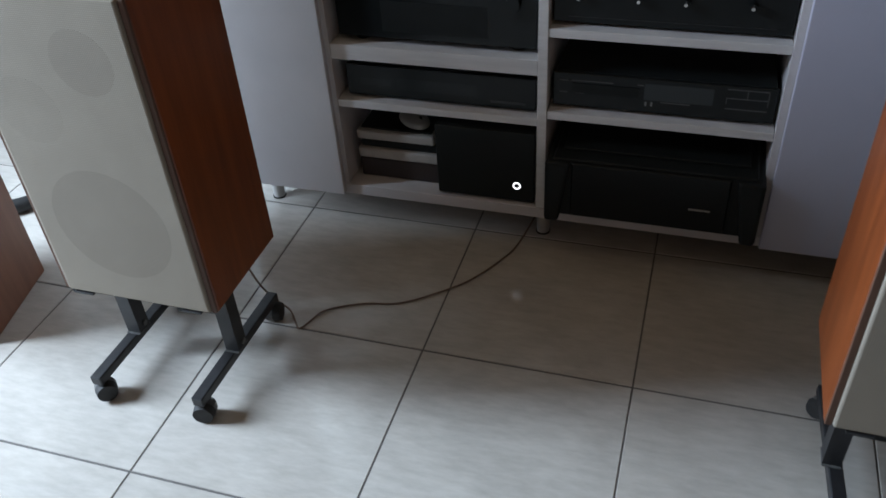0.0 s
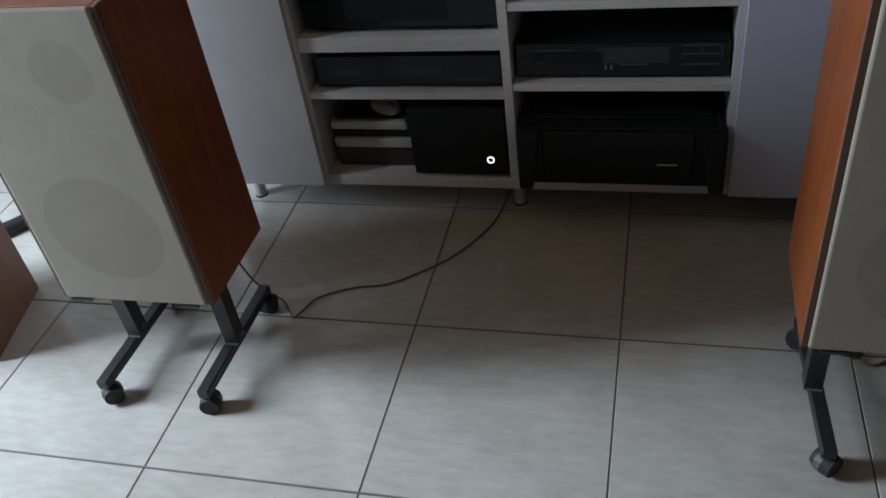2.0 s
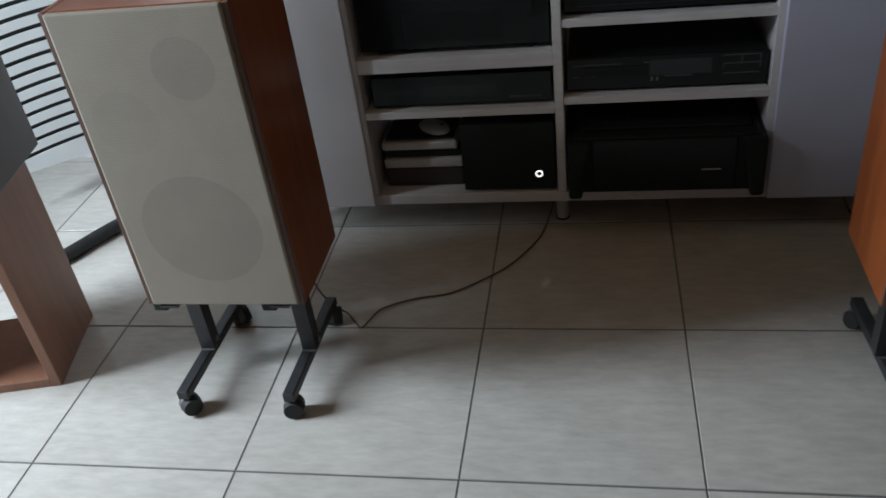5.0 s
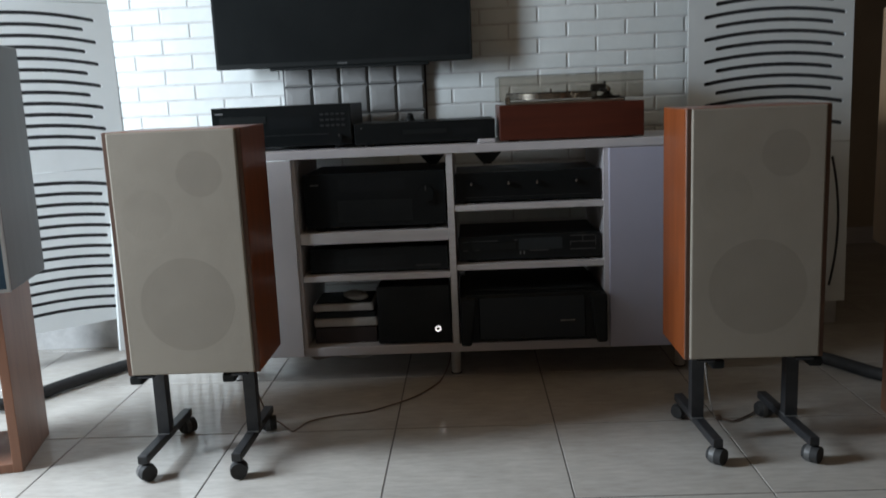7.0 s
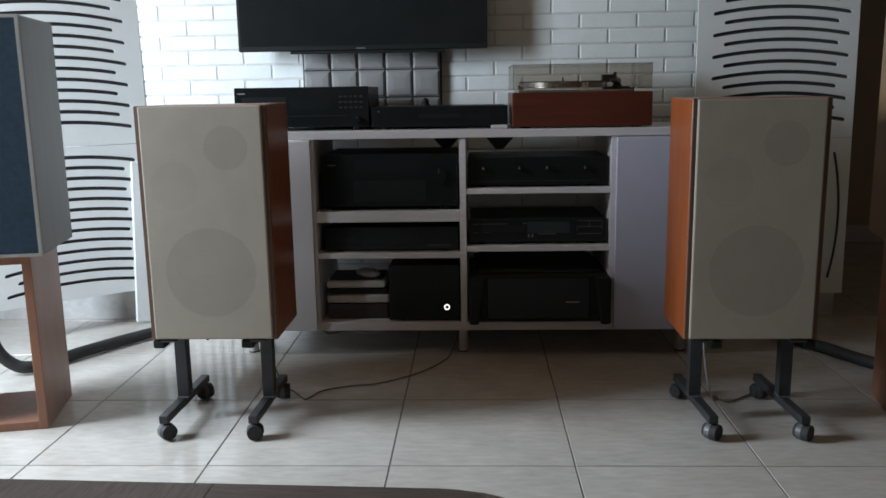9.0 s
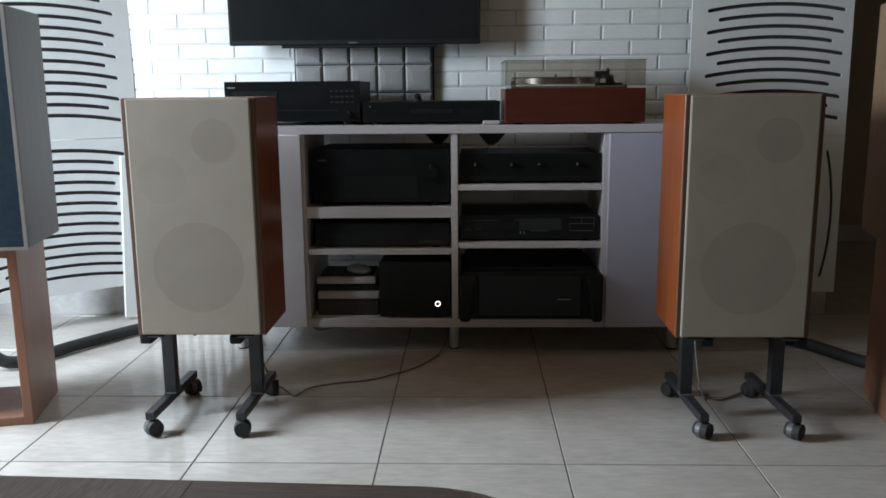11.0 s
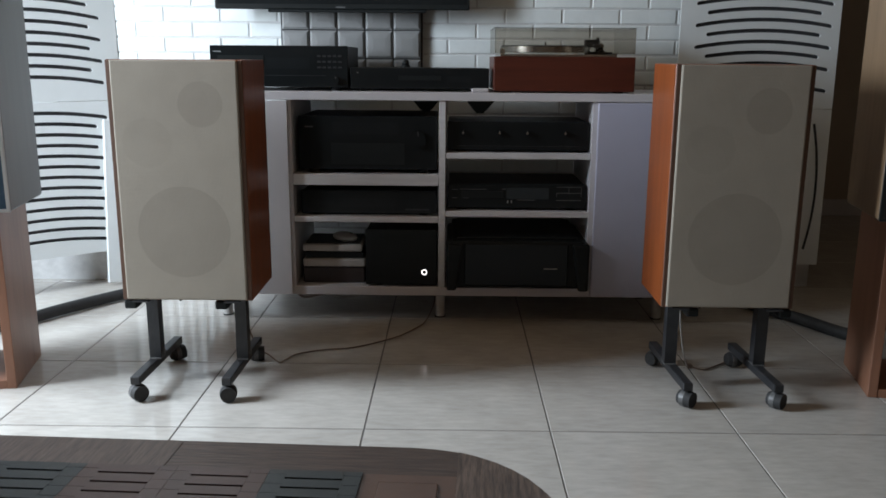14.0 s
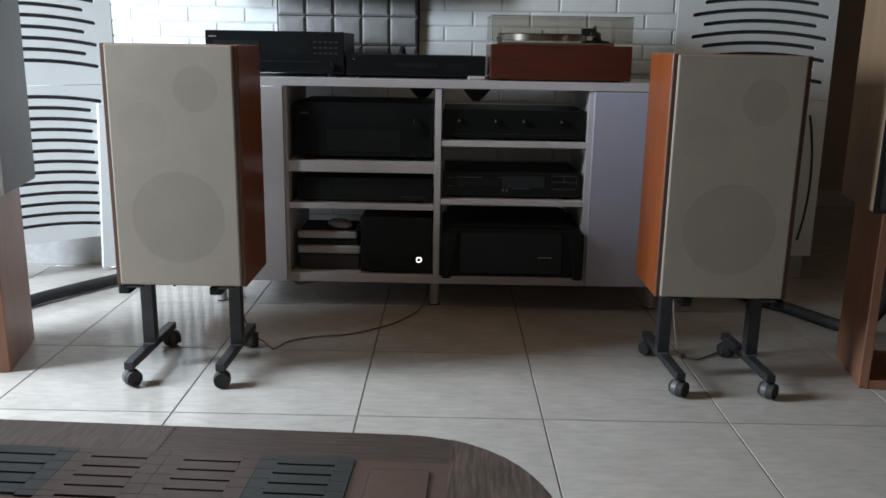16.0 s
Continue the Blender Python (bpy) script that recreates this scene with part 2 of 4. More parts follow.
def smooth_path(pts, steps=8):
    pts = [Vector(p) for p in pts]
    ext = [2 * pts[0] - pts[1]] + pts + [2 * pts[-1] - pts[-2]]
    out = []
    for i in range(1, len(ext) - 2):
        p0, p1, p2, p3 = ext[i - 1:i + 3]
        for k in range(steps):
            t = k / steps
            out.append(0.5 * (2 * p1 + (p2 - p0) * t + (2 * p0 - 5 * p1 + 4 * p2 - p3) * t * t + (3 * p1 - p0 - 3 * p2 + p3) * t ** 3))
    return out + [pts[-1]]


def tube(bm, pts, r, seg=10, steps=8):
    path = smooth_path(pts, steps)
    rings = []
    side = None
    for i, p in enumerate(path):
        d = (path[min(i + 1, len(path) - 1)] - path[max(i - 1, 0)]).normalized()
        if side is None:
            side = d.orthogonal().normalized()
        side = (side - d * side.dot(d)).normalized()
        up = d.cross(side)
        rings.append([bm.verts.new(p + r * (math.cos(a) * side + math.sin(a) * up)) for a in (2 * math.pi * k / seg for k in range(seg))])
    for r0, r1 in zip(rings, rings[1:]):
        for k in range(seg):
            bm.faces.new((r0[k], r0[(k + 1) % seg], r1[(k + 1) % seg], r1[k]))
    bm.faces.new(rings[0][::-1])
    bm.faces.new(rings[-1])


def mesh_of(name, bm, material, smooth=False):
    bmesh.ops.recalc_face_normals(bm, faces=bm.faces)
    me = bpy.data.meshes.new(name)
    bm.to_mesh(me)
    bm.free()
    if smooth:
        for f in me.polygons:
            f.use_smooth = True
        me.set_sharp_from_angle(angle=radians(35))
    me.materials.append(material)
    return me


def part(name, bm, material, parent, label="", smooth=False):
    ob = new(name, mesh_of(name, bm, material, smooth))
    ob.parent = parent
    return tagged(ob, label)


def boxpart(name, dims, material, parent, bevel=0.0, label="", seg=1):
    bm = bmesh.new()
    box(bm, *dims, bevel, seg)
    return part(name, bm, material, parent, label)


def thing(name, m, label, category, group=""):
    ob = new(name)
    ob.empty_display_size = 0.1
    ob.matrix_world = m
    return tagged(ob, label, category, group)


def solid(name, bm, material, label, category, kind="", group="", smooth=False):
    return tagged(new(name, mesh_of(name, bm, material, smooth)), label, category, group, kind)


# ---- the room ----
X0, X1, Y0, YW, YB, ZC = -2.15, 3.3, -3.1, 0.92, 2.50, 2.6
XR = 1.62                      # where the back wall ends and the dark hall begins

bm = bmesh.new()
box(bm, X0 - 0.2, X1 + 0.2, Y0 - 0.2, YB + 0.2, -0.12, -0.0014)
floor = solid("floor", bm, M_GROUT, "pale grey streaked porcelain tile floor with dark grout joints", "floor", "structure")

bm = bmesh.new()
box(bm, X0 - 0.2, X1 + 0.2, Y0 - 0.2, YB + 0.2, ZC, ZC + 0.12)
solid("ceiling", bm, M_CEIL, "plain unseen ceiling, beige to warm the bounce light", "ceiling", "structure")

bm = bmesh.new()
box(bm, X0, XR, YW, YW + 0.12, 0, ZC)
wall_back = solid("wall_back", bm, M_MORTAR, "white wall clad in brick pattern relief", "wall", "structure")

bm = bmesh.new()
box(bm, XR - 0.12, XR, YW + 0.12, YB, 0, ZC)
solid("wall_hall", bm, M_HALL, "plain beige plaster wall of the dim hall", "wall", "structure")

bm = bmesh.new()
box(bm, XR - 0.12, X1, YB, YB + 0.15, 0, ZC)
solid("wall_far", bm, M_HALL, "plain beige wall at the end of the dim hall", "wall", "structure")

# east and south walls are unseen, added to close the room and shape bounce
bm = bmesh.new()
box(bm, X1, X1 + 0.15, Y0, YB + 0.15, 0, ZC)
solid("wall_east", bm, M_WARM_BOUNCE, "plain unseen wall, brown to dim and warm the bounce light", "wall", "structure")

bm = bmesh.new()
box(bm, X0 - 0.15, X1 + 0.15, Y0 - 0.15, Y0, 0, ZC)
solid("wall_south", bm, M_WARM_BOUNCE, "plain unseen wall, brown to dim and warm the bounce light", "wall", "structure")

bm = bmesh.new()
box(bm, X0 - 0.15, X0, Y0, WIN_Y0, 0, ZC)
box(bm, X0 - 0.15, X0, WIN_Y1, YW + 0.12, 0, ZC)
box(bm, X0 - 0.15, X0, WIN_Y0, WIN_Y1, 0, WIN_Z0)
box(bm, X0 - 0.15, X0, WIN_Y0, WIN_Y1, WIN_Z1, ZC)
solid("wall_west", bm, M_CEIL, "plain unseen wall with a tall window opening, beige to warm the bounce light", "wall", "structure")

win = tagged(thing("window_1", pose(X0 - 0.10, 0, 0), "tall white framed window letting in daylight", "window"), kind="structure")
bm = bmesh.new()
for a in ((WIN_Y0, WIN_Y0 + 0.05), (WIN_Y1 - 0.05, WIN_Y1)):
    box(bm, -0.025, 0.025, a[0], a[1], WIN_Z0, WIN_Z1)
for a in ((WIN_Z0, WIN_Z0 + 0.05), (WIN_Z1 - 0.05, WIN_Z1)):
    box(bm, -0.025, 0.025, WIN_Y0 + 0.05, WIN_Y1 - 0.05, a[0], a[1])
part("window_frame", bm, M_WHITE, win)
pane = boxpart("pane", (-0.004, 0.004, WIN_Y0 + 0.05, WIN_Y1 - 0.05, WIN_Z0 + 0.05, WIN_Z1 - 0.05), M_PANE, win)
pane.visible_shadow = False

bm = bmesh.new()
box(bm, XR, X1, YB - 0.015, YB, 0, 0.095, 0.003)
solid("baseboard", bm, M_WHITE, "white painted baseboard of the dim hall", "baseboard", "structure")


# ---- loudspeakers on caster stands ----
def loudspeaker(m, h):
    """Origin at the middle of the front edge of the base; the front looks to -y."""
    w, d = 0.336, 0.236
    t = thing("loudspeaker", m, "teak veneered loudspeaker with beige cloth grille on a caster stand", "loudspeaker", "pair of cloth fronted speakers")
    k = 0.012
    boxpart("side_panel", (-w / 2, -w / 2 + k, 0, d, 0, h), M_TEAK, t, 0.0015)
    boxpart("side_panel", (w / 2 - k, w / 2, 0, d, 0, h), M_TEAK, t, 0.0015)
    boxpart("top_panel", (-w / 2 + k, w / 2 - k, 0, d, h - k, h), M_TEAK, t, 0.0015)
    boxpart("bottom_panel", (-w / 2 + k, w / 2 - k, 0, d, 0, k), M_TEAK, t, 0.0015)
    boxpart("baffle", (-w / 2 + k, w / 2 - k, 0.002, 0.03, k, h - k), M_BLACK, t)
    g = boxpart("grille", (-w / 2 + 0.0116, w / 2 - 0.0116, -0.012, 0.0, 0.003, h - 0.001), M_CLOTH, t, 0.004, "beige woven cloth grille", 2)
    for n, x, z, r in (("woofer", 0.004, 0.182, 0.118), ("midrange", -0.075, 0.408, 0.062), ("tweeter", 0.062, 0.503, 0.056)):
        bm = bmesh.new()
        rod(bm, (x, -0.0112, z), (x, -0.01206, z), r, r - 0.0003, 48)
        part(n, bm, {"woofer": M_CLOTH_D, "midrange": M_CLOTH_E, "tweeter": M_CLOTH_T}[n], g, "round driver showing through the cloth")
    for s in (-1, 1):
        xa, xb = sorted((s * (w / 2 - 0.0112), s * (w / 2 - 0.0005)))
        boxpart("front_edge", (xa, xb, -0.0060, -0.0002, 0.001, h - 0.001), M_DARKEDGE, t, 0.001, "dark stained front edge")
    for i, x in enumerate((0.0, 0.014, 0.03)):
        bm = bmesh.new()
        rod(bm, (x - 0.046, 0.075 + 0.012 * i, -0.024 + 0.004 * (i % 2)), (x - 0.046, 0.075 + 0.012 * i, -0.0003), 0.004, None, 10)
        part("terminal", bm, M_BLACK, t)
    boxpart("rear_panel", (-w / 2 + k, w / 2 - k, d - 0.004, d - 0.001, k, h - k), M_BLACK, t)
    return t


def caster(parent, x, y, turn):
    bm = bmesh.new()
    ax = Matrix.Rotation(turn, 3, "Z") @ Vector((1, 0, 0))
    c = Vector((x, y, 0.0228))
    rod(bm, c + ax * 0.004, c + ax * 0.021, 0.0228, 0.0205, 24)
    rod(bm, c - ax * 0.0095, c - ax * 0.019, 0.0218, 0.0170, 24)
    wheel = part("caster", bm, M_RUBBER, parent, "twin wheel black caster", True)
    bm = bmesh.new()
    rod(bm, c - ax * 0.0093, c + ax * 0.0038, 0.0224, None, 24)
    rod(bm, c + Vector((0, 0, 0.018)), c + Vector((0, 0, 0.0265)), 0.009, None, 12)
    part("hood", bm, M_HOOD, wheel, "scuffed grey hood between the wheels")


def speaker_stand(m, dx, skew, zt, post_off, post_gap, side):
    t = thing("speaker_stand", m, "black metal speaker stand with two T legs on casters", "speaker stand", "speaker stands on casters")
    for s in (-1, 1):
        x = s * dx
        bm = bmesh.new()
        a, b = x + skew * 0.5, x - skew * 0.5
        box(bm, -0.0125, 0.0125, -0.165, 0.165, 0.0475, 0.0695, 0.002)
        for v in bm.verts:
            v.co.x += a + (b - a) * (v.co.y + 0.165) / 0.33
        foot = part("foot_bar", bm, M_BMETAL, t)
        caster(foot, a, -0.148, -1.35 if s * side < 0 and side < 0 else -0.8)
        caster(foot, b, 0.150, 0.5 - 0.3 * s)
        x += post_off + s * post_gap
        bm = bmesh.new()
        # open channel post
        box(bm, x - 0.0155, x + 0.0155, -0.028, -0.024, 0.0698, zt - 0.005)
        box(bm, x - 0.0155, x - 0.0115, -0.024, 0.006, 0.0698, zt - 0.005)
        box(bm, x + 0.0115, x + 0.0155, -0.024, 0.006, 0.0698, zt - 0.005)
        post = part("post", bm, M_BMETAL, t)
        bm = bmesh.new()
        rod(bm, (x + 0.0158, -0.008, 0.086), (x + 0.0195, -0.008, 0.086), 0.0065, None, 12)
        part("bolt", bm, M_HOOD, post, "worn grey bolt")
        boxpart("base_plate", (x - 0.0165, x + 0.0165, -0.032, 0.010, 0.0697, 0.0725), M_HOOD, post, 0.0008)
        boxpart("arm", (x - 0.02, x + 0.02, -0.11, 0.10, zt - 0.0045, zt - 0.0002), M_BMETAL, t)
        bm = bmesh.new()
        ca, cb = sorted((x + side * 0.0165, x + side * 0.049))
        box(bm, ca, cb, -0.092, -0.045, zt - 0.028, zt - 0.0048, 0.005, 2)
        part("clamp", bm, M_BLACK, t)
    bm = bmesh.new()
    box(bm, -dx + 0.022, dx - 0.022, 0.012, 0.022, zt - 0.023, zt - 0.005, 0.001)
    part("crossbar", bm, M_BMETAL, t)
    return t


SPK_Z = 0.2580
stand_a = speaker_stand(pose(-0.4845, -0.134, 0), 0.118, -0.007, SPK_Z, 0.005, 0.001, -1)
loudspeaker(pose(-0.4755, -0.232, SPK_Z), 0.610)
stand_b = speaker_stand(pose(0.924, -0.138, 0, 0, 0, -1), 0.115, 0.020, SPK_Z - 0.006, -0.002, 0.004, 1)
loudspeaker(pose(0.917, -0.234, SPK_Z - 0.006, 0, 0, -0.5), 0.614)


# ---- tall towers on open wooden stands ----
def box_stand(m):
    t = thing("box_stand", m, "open box speaker stand of reddish cherry wood", "speaker stand", "open wooden box stands")
    w, d, h, k = 0.305, 0.262, 0.485, 0.024
    boxpart("side_board", (-w / 2, -w / 2 + k, 0, d, 0, h), M_STAND, t, 0.0015)
    boxpart("side_board", (w / 2 - k, w / 2, 0, d, 0, h), M_STAND, t, 0.0015)
    boxpart("bottom_board", (-w / 2 + k, w / 2 - k, 0.001, d, 0, k), M_STAND, t, 0.0015)
    boxpart("top_board", (-w / 2 + k, w / 2 - k, 0.001, d, h - k, h), M_STAND, t, 0.0015)
    return t


def tower(m, veneer, tone, trim=M_TRIM, trim_label="pale metal trim round the grille", cloth_mat=M_BLUE, cloth_tone="dark blue"):
    t = thing("box_loudspeaker", m, f"tall {tone} loudspeaker with {cloth_tone} grille on a wooden stand", "loudspeaker", "dark fronted speakers on box stands")
    w, d, h = 0.385, 0.285, 0.612
    bm = bmesh.new()
    box(bm, -w / 2, w / 2, 0.0, d, 0, h, 0.004)
    part("cabinet", bm, veneer, t)
    bm = bmesh.new()
    for a in ((-w / 2, -w / 2 + 0.008), (w / 2 - 0.008, w / 2)):
        box(bm, a[0], a[1], -0.008, 0.0, 0.0, h)
    for a in ((0, 0.008), (h - 0.008, h)):
        box(bm, -w / 2 + 0.008, w / 2 - 0.008, -0.008, 0.0, a[0], a[1])
    part("front_trim", bm, trim, t, trim_label)
    boxpart("grille", (-w / 2 + 0.0085, w / 2 - 0.0085, -0.006, 0.0, 0.0085, h - 0.0085), cloth_mat, t, 0, f"{cloth_tone} cloth grille")
    return t


st_l = pose(-1.109, -0.2472, 0, 0, 0, 12.5)
box_stand(st_l)
tower(pose(-1.1075, -0.262, 0.4855, 0, 0, 11), M_WALNUT_SHADED, "shade-toned grey brown")
st_r = pose(1.471, -0.240, 0, 0, 0, -11.5)
box_stand(st_r)
# right front: the blue cloth and its trim coloured black for the shade there
tower(pose(1.466, -0.2748, 0.4855, 0, 0, -9.5), M_WALNUT_LIT, "lit-toned tan", M_BLACK, "trim round the grille, blackened as in shade", M_RUBBER, "black")


# ---- media cabinet ----
CX, CF, CB = 0.174, 0.400, 0.795
HW = 0.80
cab = thing("media_cabinet", pose(CX, CF, 0), "white laminate media cabinet with open shelves and two end doors", "media cabinet")
D = CB - CF
boxpart("top_board", (-HW, HW, -0.006, D, 0.742, 0.7680), M_WHITE, cab, 0.0015)
boxpart("bottom_board", (-HW, HW, 0, D, 0.095, 0.124), M_WHITE, cab, 0.0015)
boxpart("divider", (-0.0105, 0.0105, 0.001, D, 0.1245, 0.7415), M_EDGE, cab, 0.001)
for s in (-1, 1):
    xa, xb = (0.482, 0.500) if s > 0 else (-0.5, -0.488)
    boxpart("upright", (xa, xb, 0.002, D, 0.1245, 0.7415), M_WHITE, cab, 0.001)
    xa, xb = sorted((s * (HW - 0.018), s * HW))
    boxpart("side_panel", (xa, xb, 0.002, D, 0.1245, 0.7415), M_WHITE, cab, 0.001)
    xa, xb = sorted((s * 0.4975, s * (HW - 0.0005)))
    boxpart("door", (xa, xb, -0.016, 0.000, 0.1000, 0.7395), M_DOOR if s > 0 else M_WHITE, cab, 0.0015,
            "pale lilac white door" if s > 0 else "")
for x0, x1, z0, z1 in ((-0.4875, -0.011, 0.467, 0.503), (-0.4875, -0.011, 0.344, 0.363), (0.011, 0.4815, 0.557, 0.576), (0.011, 0.4815, 0.365, 0.384)):
    boxpart("shelf", (x0, x1, 0.003, D - 0.03, z0, z1), M_EDGE, cab, 0.0012)
for x in (-0.742, 0.742, -0.005):
    for y in (0.075, D - 0.06):
        bm = bmesh.new()
        rod(bm, (x, y, 0.004), (x, y, 0.0945), 0.016, None, 24)
        leg = part("leg", bm, M_LEG, cab, "satin steel leg", True)
        bm = bmesh.new()
        rod(bm, (x, y, 0.0), (x, y, 0.0038), 0.018, None, 24)
        part("foot_cap", bm, M_BLACK, leg)


def device(name, x0, x1, y0, y1, z0, z1, label, category, foot=0.006, front=M_GLOSS, body=M_BLACK):
    """A hi-fi unit: body, front plate and four feet; returns the thing, with x, y, z in the room."""
    t = thing(name, pose((x0 + x1) / 2, y0, z0), label, category)
    w, d, h = x1 - x0, y1 - y0, z1 - z0
    boxpart("body", (-w / 2 + 0.003, w / 2 - 0.003, 0.012, d, foot, h - 0.001), body, t, 0.002)
    boxpart("front_plate", (-w / 2, w / 2, 0.0, 0.0118, foot, h), front, t, 0.002)
    if foot:
        for sx in (-1, 1):
            for yy in (0.035, d - 0.04):
                bm = bmesh.new()
                rod(bm, (sx * (w / 2 - 0.045), yy, 0), (sx * (w / 2 - 0.045), yy, foot - 0.0003), 0.017, None, 16)
                part("foot", bm, M_RUBBER, t)
    return t


def bar(t, name, x0, x1, z0, z1, material, y=-0.0006, label=""):
    return boxpart(name, (x0, x1, y, -0.0001, z0, z1), material, t, 0, label)


def knob(t, x, z, r, l=0.014, material=M_GLOSS):
    bm = bmesh.new()
    rod(bm, (x, -0.0003, z), (x, -l, z), r, r * 0.93, 28)
    k = part("knob", bm, material, t, "", True)
    boxpart("pointer", (x - 0.001, x + 0.001, -l - 0.0008, -l - 0.0002, z + r * 0.3, z + r * 0.9), M_PRINT, k)


# left column
t = device("av_receiver", -0.296, 0.156, 0.425, 0.77, 0.503, 0.690, "large black home cinema receiver on the upper shelf", "receiver", 0.014)
bar(t, "display", -0.115, 0.10, 0.128, 0.168, M_DIM)
bar(t, "name_mark", -0.205, -0.178, 0.150, 0.155, M_PRINT)
knob(t, 0.165, 0.115, 0.028)
bar(t, "flap", -0.12, 0.12, 0.03, 0.10, M_BLACK)
t = device("slim_player", -0.292, 0.156, 0.425, 0.74, 0.363, 0.447, "slim black disc player on the middle shelf", "disc player")
bar(t, "display", -0.10, 0.09, 0.028, 0.058, M_DIM)
bar(t, "drawer", -0.19, -0.115, 0.034, 0.052, M_DIM)
bar(t, "button_row", 0.12, 0.2, 0.018, 0.024, M_BMETAL)

t = thing("set_top_box", pose(-0.192, 0.444, 0.124), "dark brown flat box lying at the bottom of a stack", "set-top box")
boxpart("body", (-0.104, 0.104, 0.004, 0.20, 0.0, 0.055), mat("dark_brown_plastic", (0.035, 0.022, 0.02), rough=0.5), t, 0.003)
t = thing("set_top_box", pose(-0.190, 0.442, 0.1792), "white edged flat box with a dark underside in a stack", "set-top box")
boxpart("shell", (-0.107, 0.107, 0.0, 0.19, 0.002, 0.030), M_OLDWHITE, t, 0.006, "", 2)
boxpart("top_plate", (-0.10, 0.10, 0.01, 0.18, 0.0302, 0.0505), M_BLACK, t, 0.002)
t = thing("router", pose(-0.196, 0.442, 0.2300), "white and black flat router on top of the stack", "router")
boxpart("shell", (-0.101, 0.101, 0.0, 0.17, 0.004, 0.029), M_OLDWHITE, t, 0.006, "", 2)
boxpart("top_plate", (-0.092, 0.092, 0.012, 0.16, 0.0292, 0.0345), M_BLACK, t, 0.002)
t = thing("computer_mouse", pose(-0.158, 0.490, 0.2648, 0, 0, 55), "small pale computer mouse lying on the router", "mouse")
bm = bmesh.new()
bmesh.ops.create_uvsphere(bm, u_segments=24, v_segments=12, radius=1, matrix=Matrix.Translation((0, 0, 0.012)) @ Matrix.Diagonal((0.030, 0.050, 0.017, 1)))
for v in bm.verts:
    v.co.z = max(v.co.z, 0.0)
part("body", bm, M_TRIM, t, "", True)
bm = bmesh.new()
rod(bm, (-0.002, -0.026, 0.024), (0.002, -0.026, 0.024), 0.006, None, 14)
part("scroll_wheel", bm, M_BLACK, t)

t = device("subwoofer_unit", -0.080, 0.158, 0.409, 0.76, 0.124, 0.318, "black box with a glowing white ring on its front", "media server", 0.006, M_BLACK)
bm = bmesh.new()
for k in range(32):
    a, b = 2 * math.pi * k / 32, 2 * math.pi * (k + 1) / 32
    c, s, c2, s2 = math.cos(a), math.sin(a), math.cos(b), math.sin(b)
    f = [(0.0066 * c, 0.0066 * s), (0.0094 * c, 0.0094 * s), (0.0094 * c2, 0.0094 * s2), (0.0066 * c2, 0.0066 * s2)]
    lo = [bm.verts.new((0.077 + p, -0.0003, 0.050 + q)) for p, q in f]
    hi = [bm.verts.new((0.077 + p, -0.0015, 0.050 + q)) for p, q in f]
    bm.faces.new(hi)
    bm.faces.new((lo[0], lo[3], hi[3], hi[0]))
    bm.faces.new((lo[1], lo[2], hi[2], hi[1]))
part("led_ring", bm, M_RING, t, "glowing white ring")

# right column
t = device("amplifier", 0.190, 0.652, 0.425, 0.70, 0.576, 0.676, "black stereo amplifier with four small knobs on the upper shelf", "amplifier", 0.008)
for x in (0.241, 0.359, 0.449, 0.572):
    knob(t, x - 0.421, 0.064, 0.0095, 0.014)
    # small chrome disc added to give each knob its glint
    bm = bmesh.new()
    rod(bm, (x - 0.421, -0.0142, 0.064), (x - 0.421, -0.0152, 0.064), 0.0035, None, 14)
    part("knob_cap", bm, M_CHROME, t, "added bright disc standing in for the knob's glint")
bar(t, "slot_line", -0.20, 0.20, 0.020, 0.0215, M_BMETAL)
t = device("cd_player", 0.193, 0.650, 0.425, 0.72, 0.384, 0.470, "black disc player with a grey display and pale button marks", "disc player", 0.008)
bar(t, "display", -0.035, 0.105, 0.038, 0.076, M_DISPLAY)
for x0, x1, z in ((-0.215, -0.195, 0.068), (-0.19, -0.10, 0.069), (-0.215, -0.197, 0.040), (-0.18, -0.16, 0.040), (-0.05, -0.037, 0.07), (0.0, 0.06, 0.034),
                  (0.13, 0.212, 0.078), (0.13, 0.212, 0.058), (0.13, 0.212, 0.034)):
    bar(t, "mark", x0, x1, z, z + 0.0022, M_PRINT)
for x0, z0, z1 in ((0.13, 0.046, 0.058), (0.17, 0.058, 0.078), (0.211, 0.046, 0.078)):
    bar(t, "mark", x0, x0 + 0.0016, z0, z1, M_PRINT)
for x in (-0.032, -0.02):
    bar(t, "button", x, x + 0.004, 0.024, 0.034, M_GREYTXT)
bar(t, "drawer", -0.185, -0.045, 0.042, 0.064, M_BLACK, -0.002)

t = thing("power_amplifier", pose(0.425, 0.358, 0.1242), "massive black power amplifier with side blocks on the bottom shelf", "amplifier")
boxpart("body", (-0.218, 0.218, 0.012, 0.42, 0.012, 0.165), M_BLACK, t, 0.003)
boxpart("front_plate", (-0.175, 0.165, 0.004, 0.0118, 0.018, 0.160), M_GLOSS, t, 0.003)
for s in (-1, 1):
    bm = bmesh.new()
    xa, xb = sorted((s * 0.178, s * 0.234))
    box(bm, xa, xb, -0.004, 0.36, 0.0, 0.160, 0.008, 2)
    for v in bm.verts:
        if v.co.z < 0.012 and abs(v.co.x) < 0.19:
            v.co.x += s * 0.022
    part("side_block", bm, M_BLACK, t)
bar(t, "slot_mark", 0.085, 0.130, 0.0760, 0.0785, M_TRIM, 0.0032)
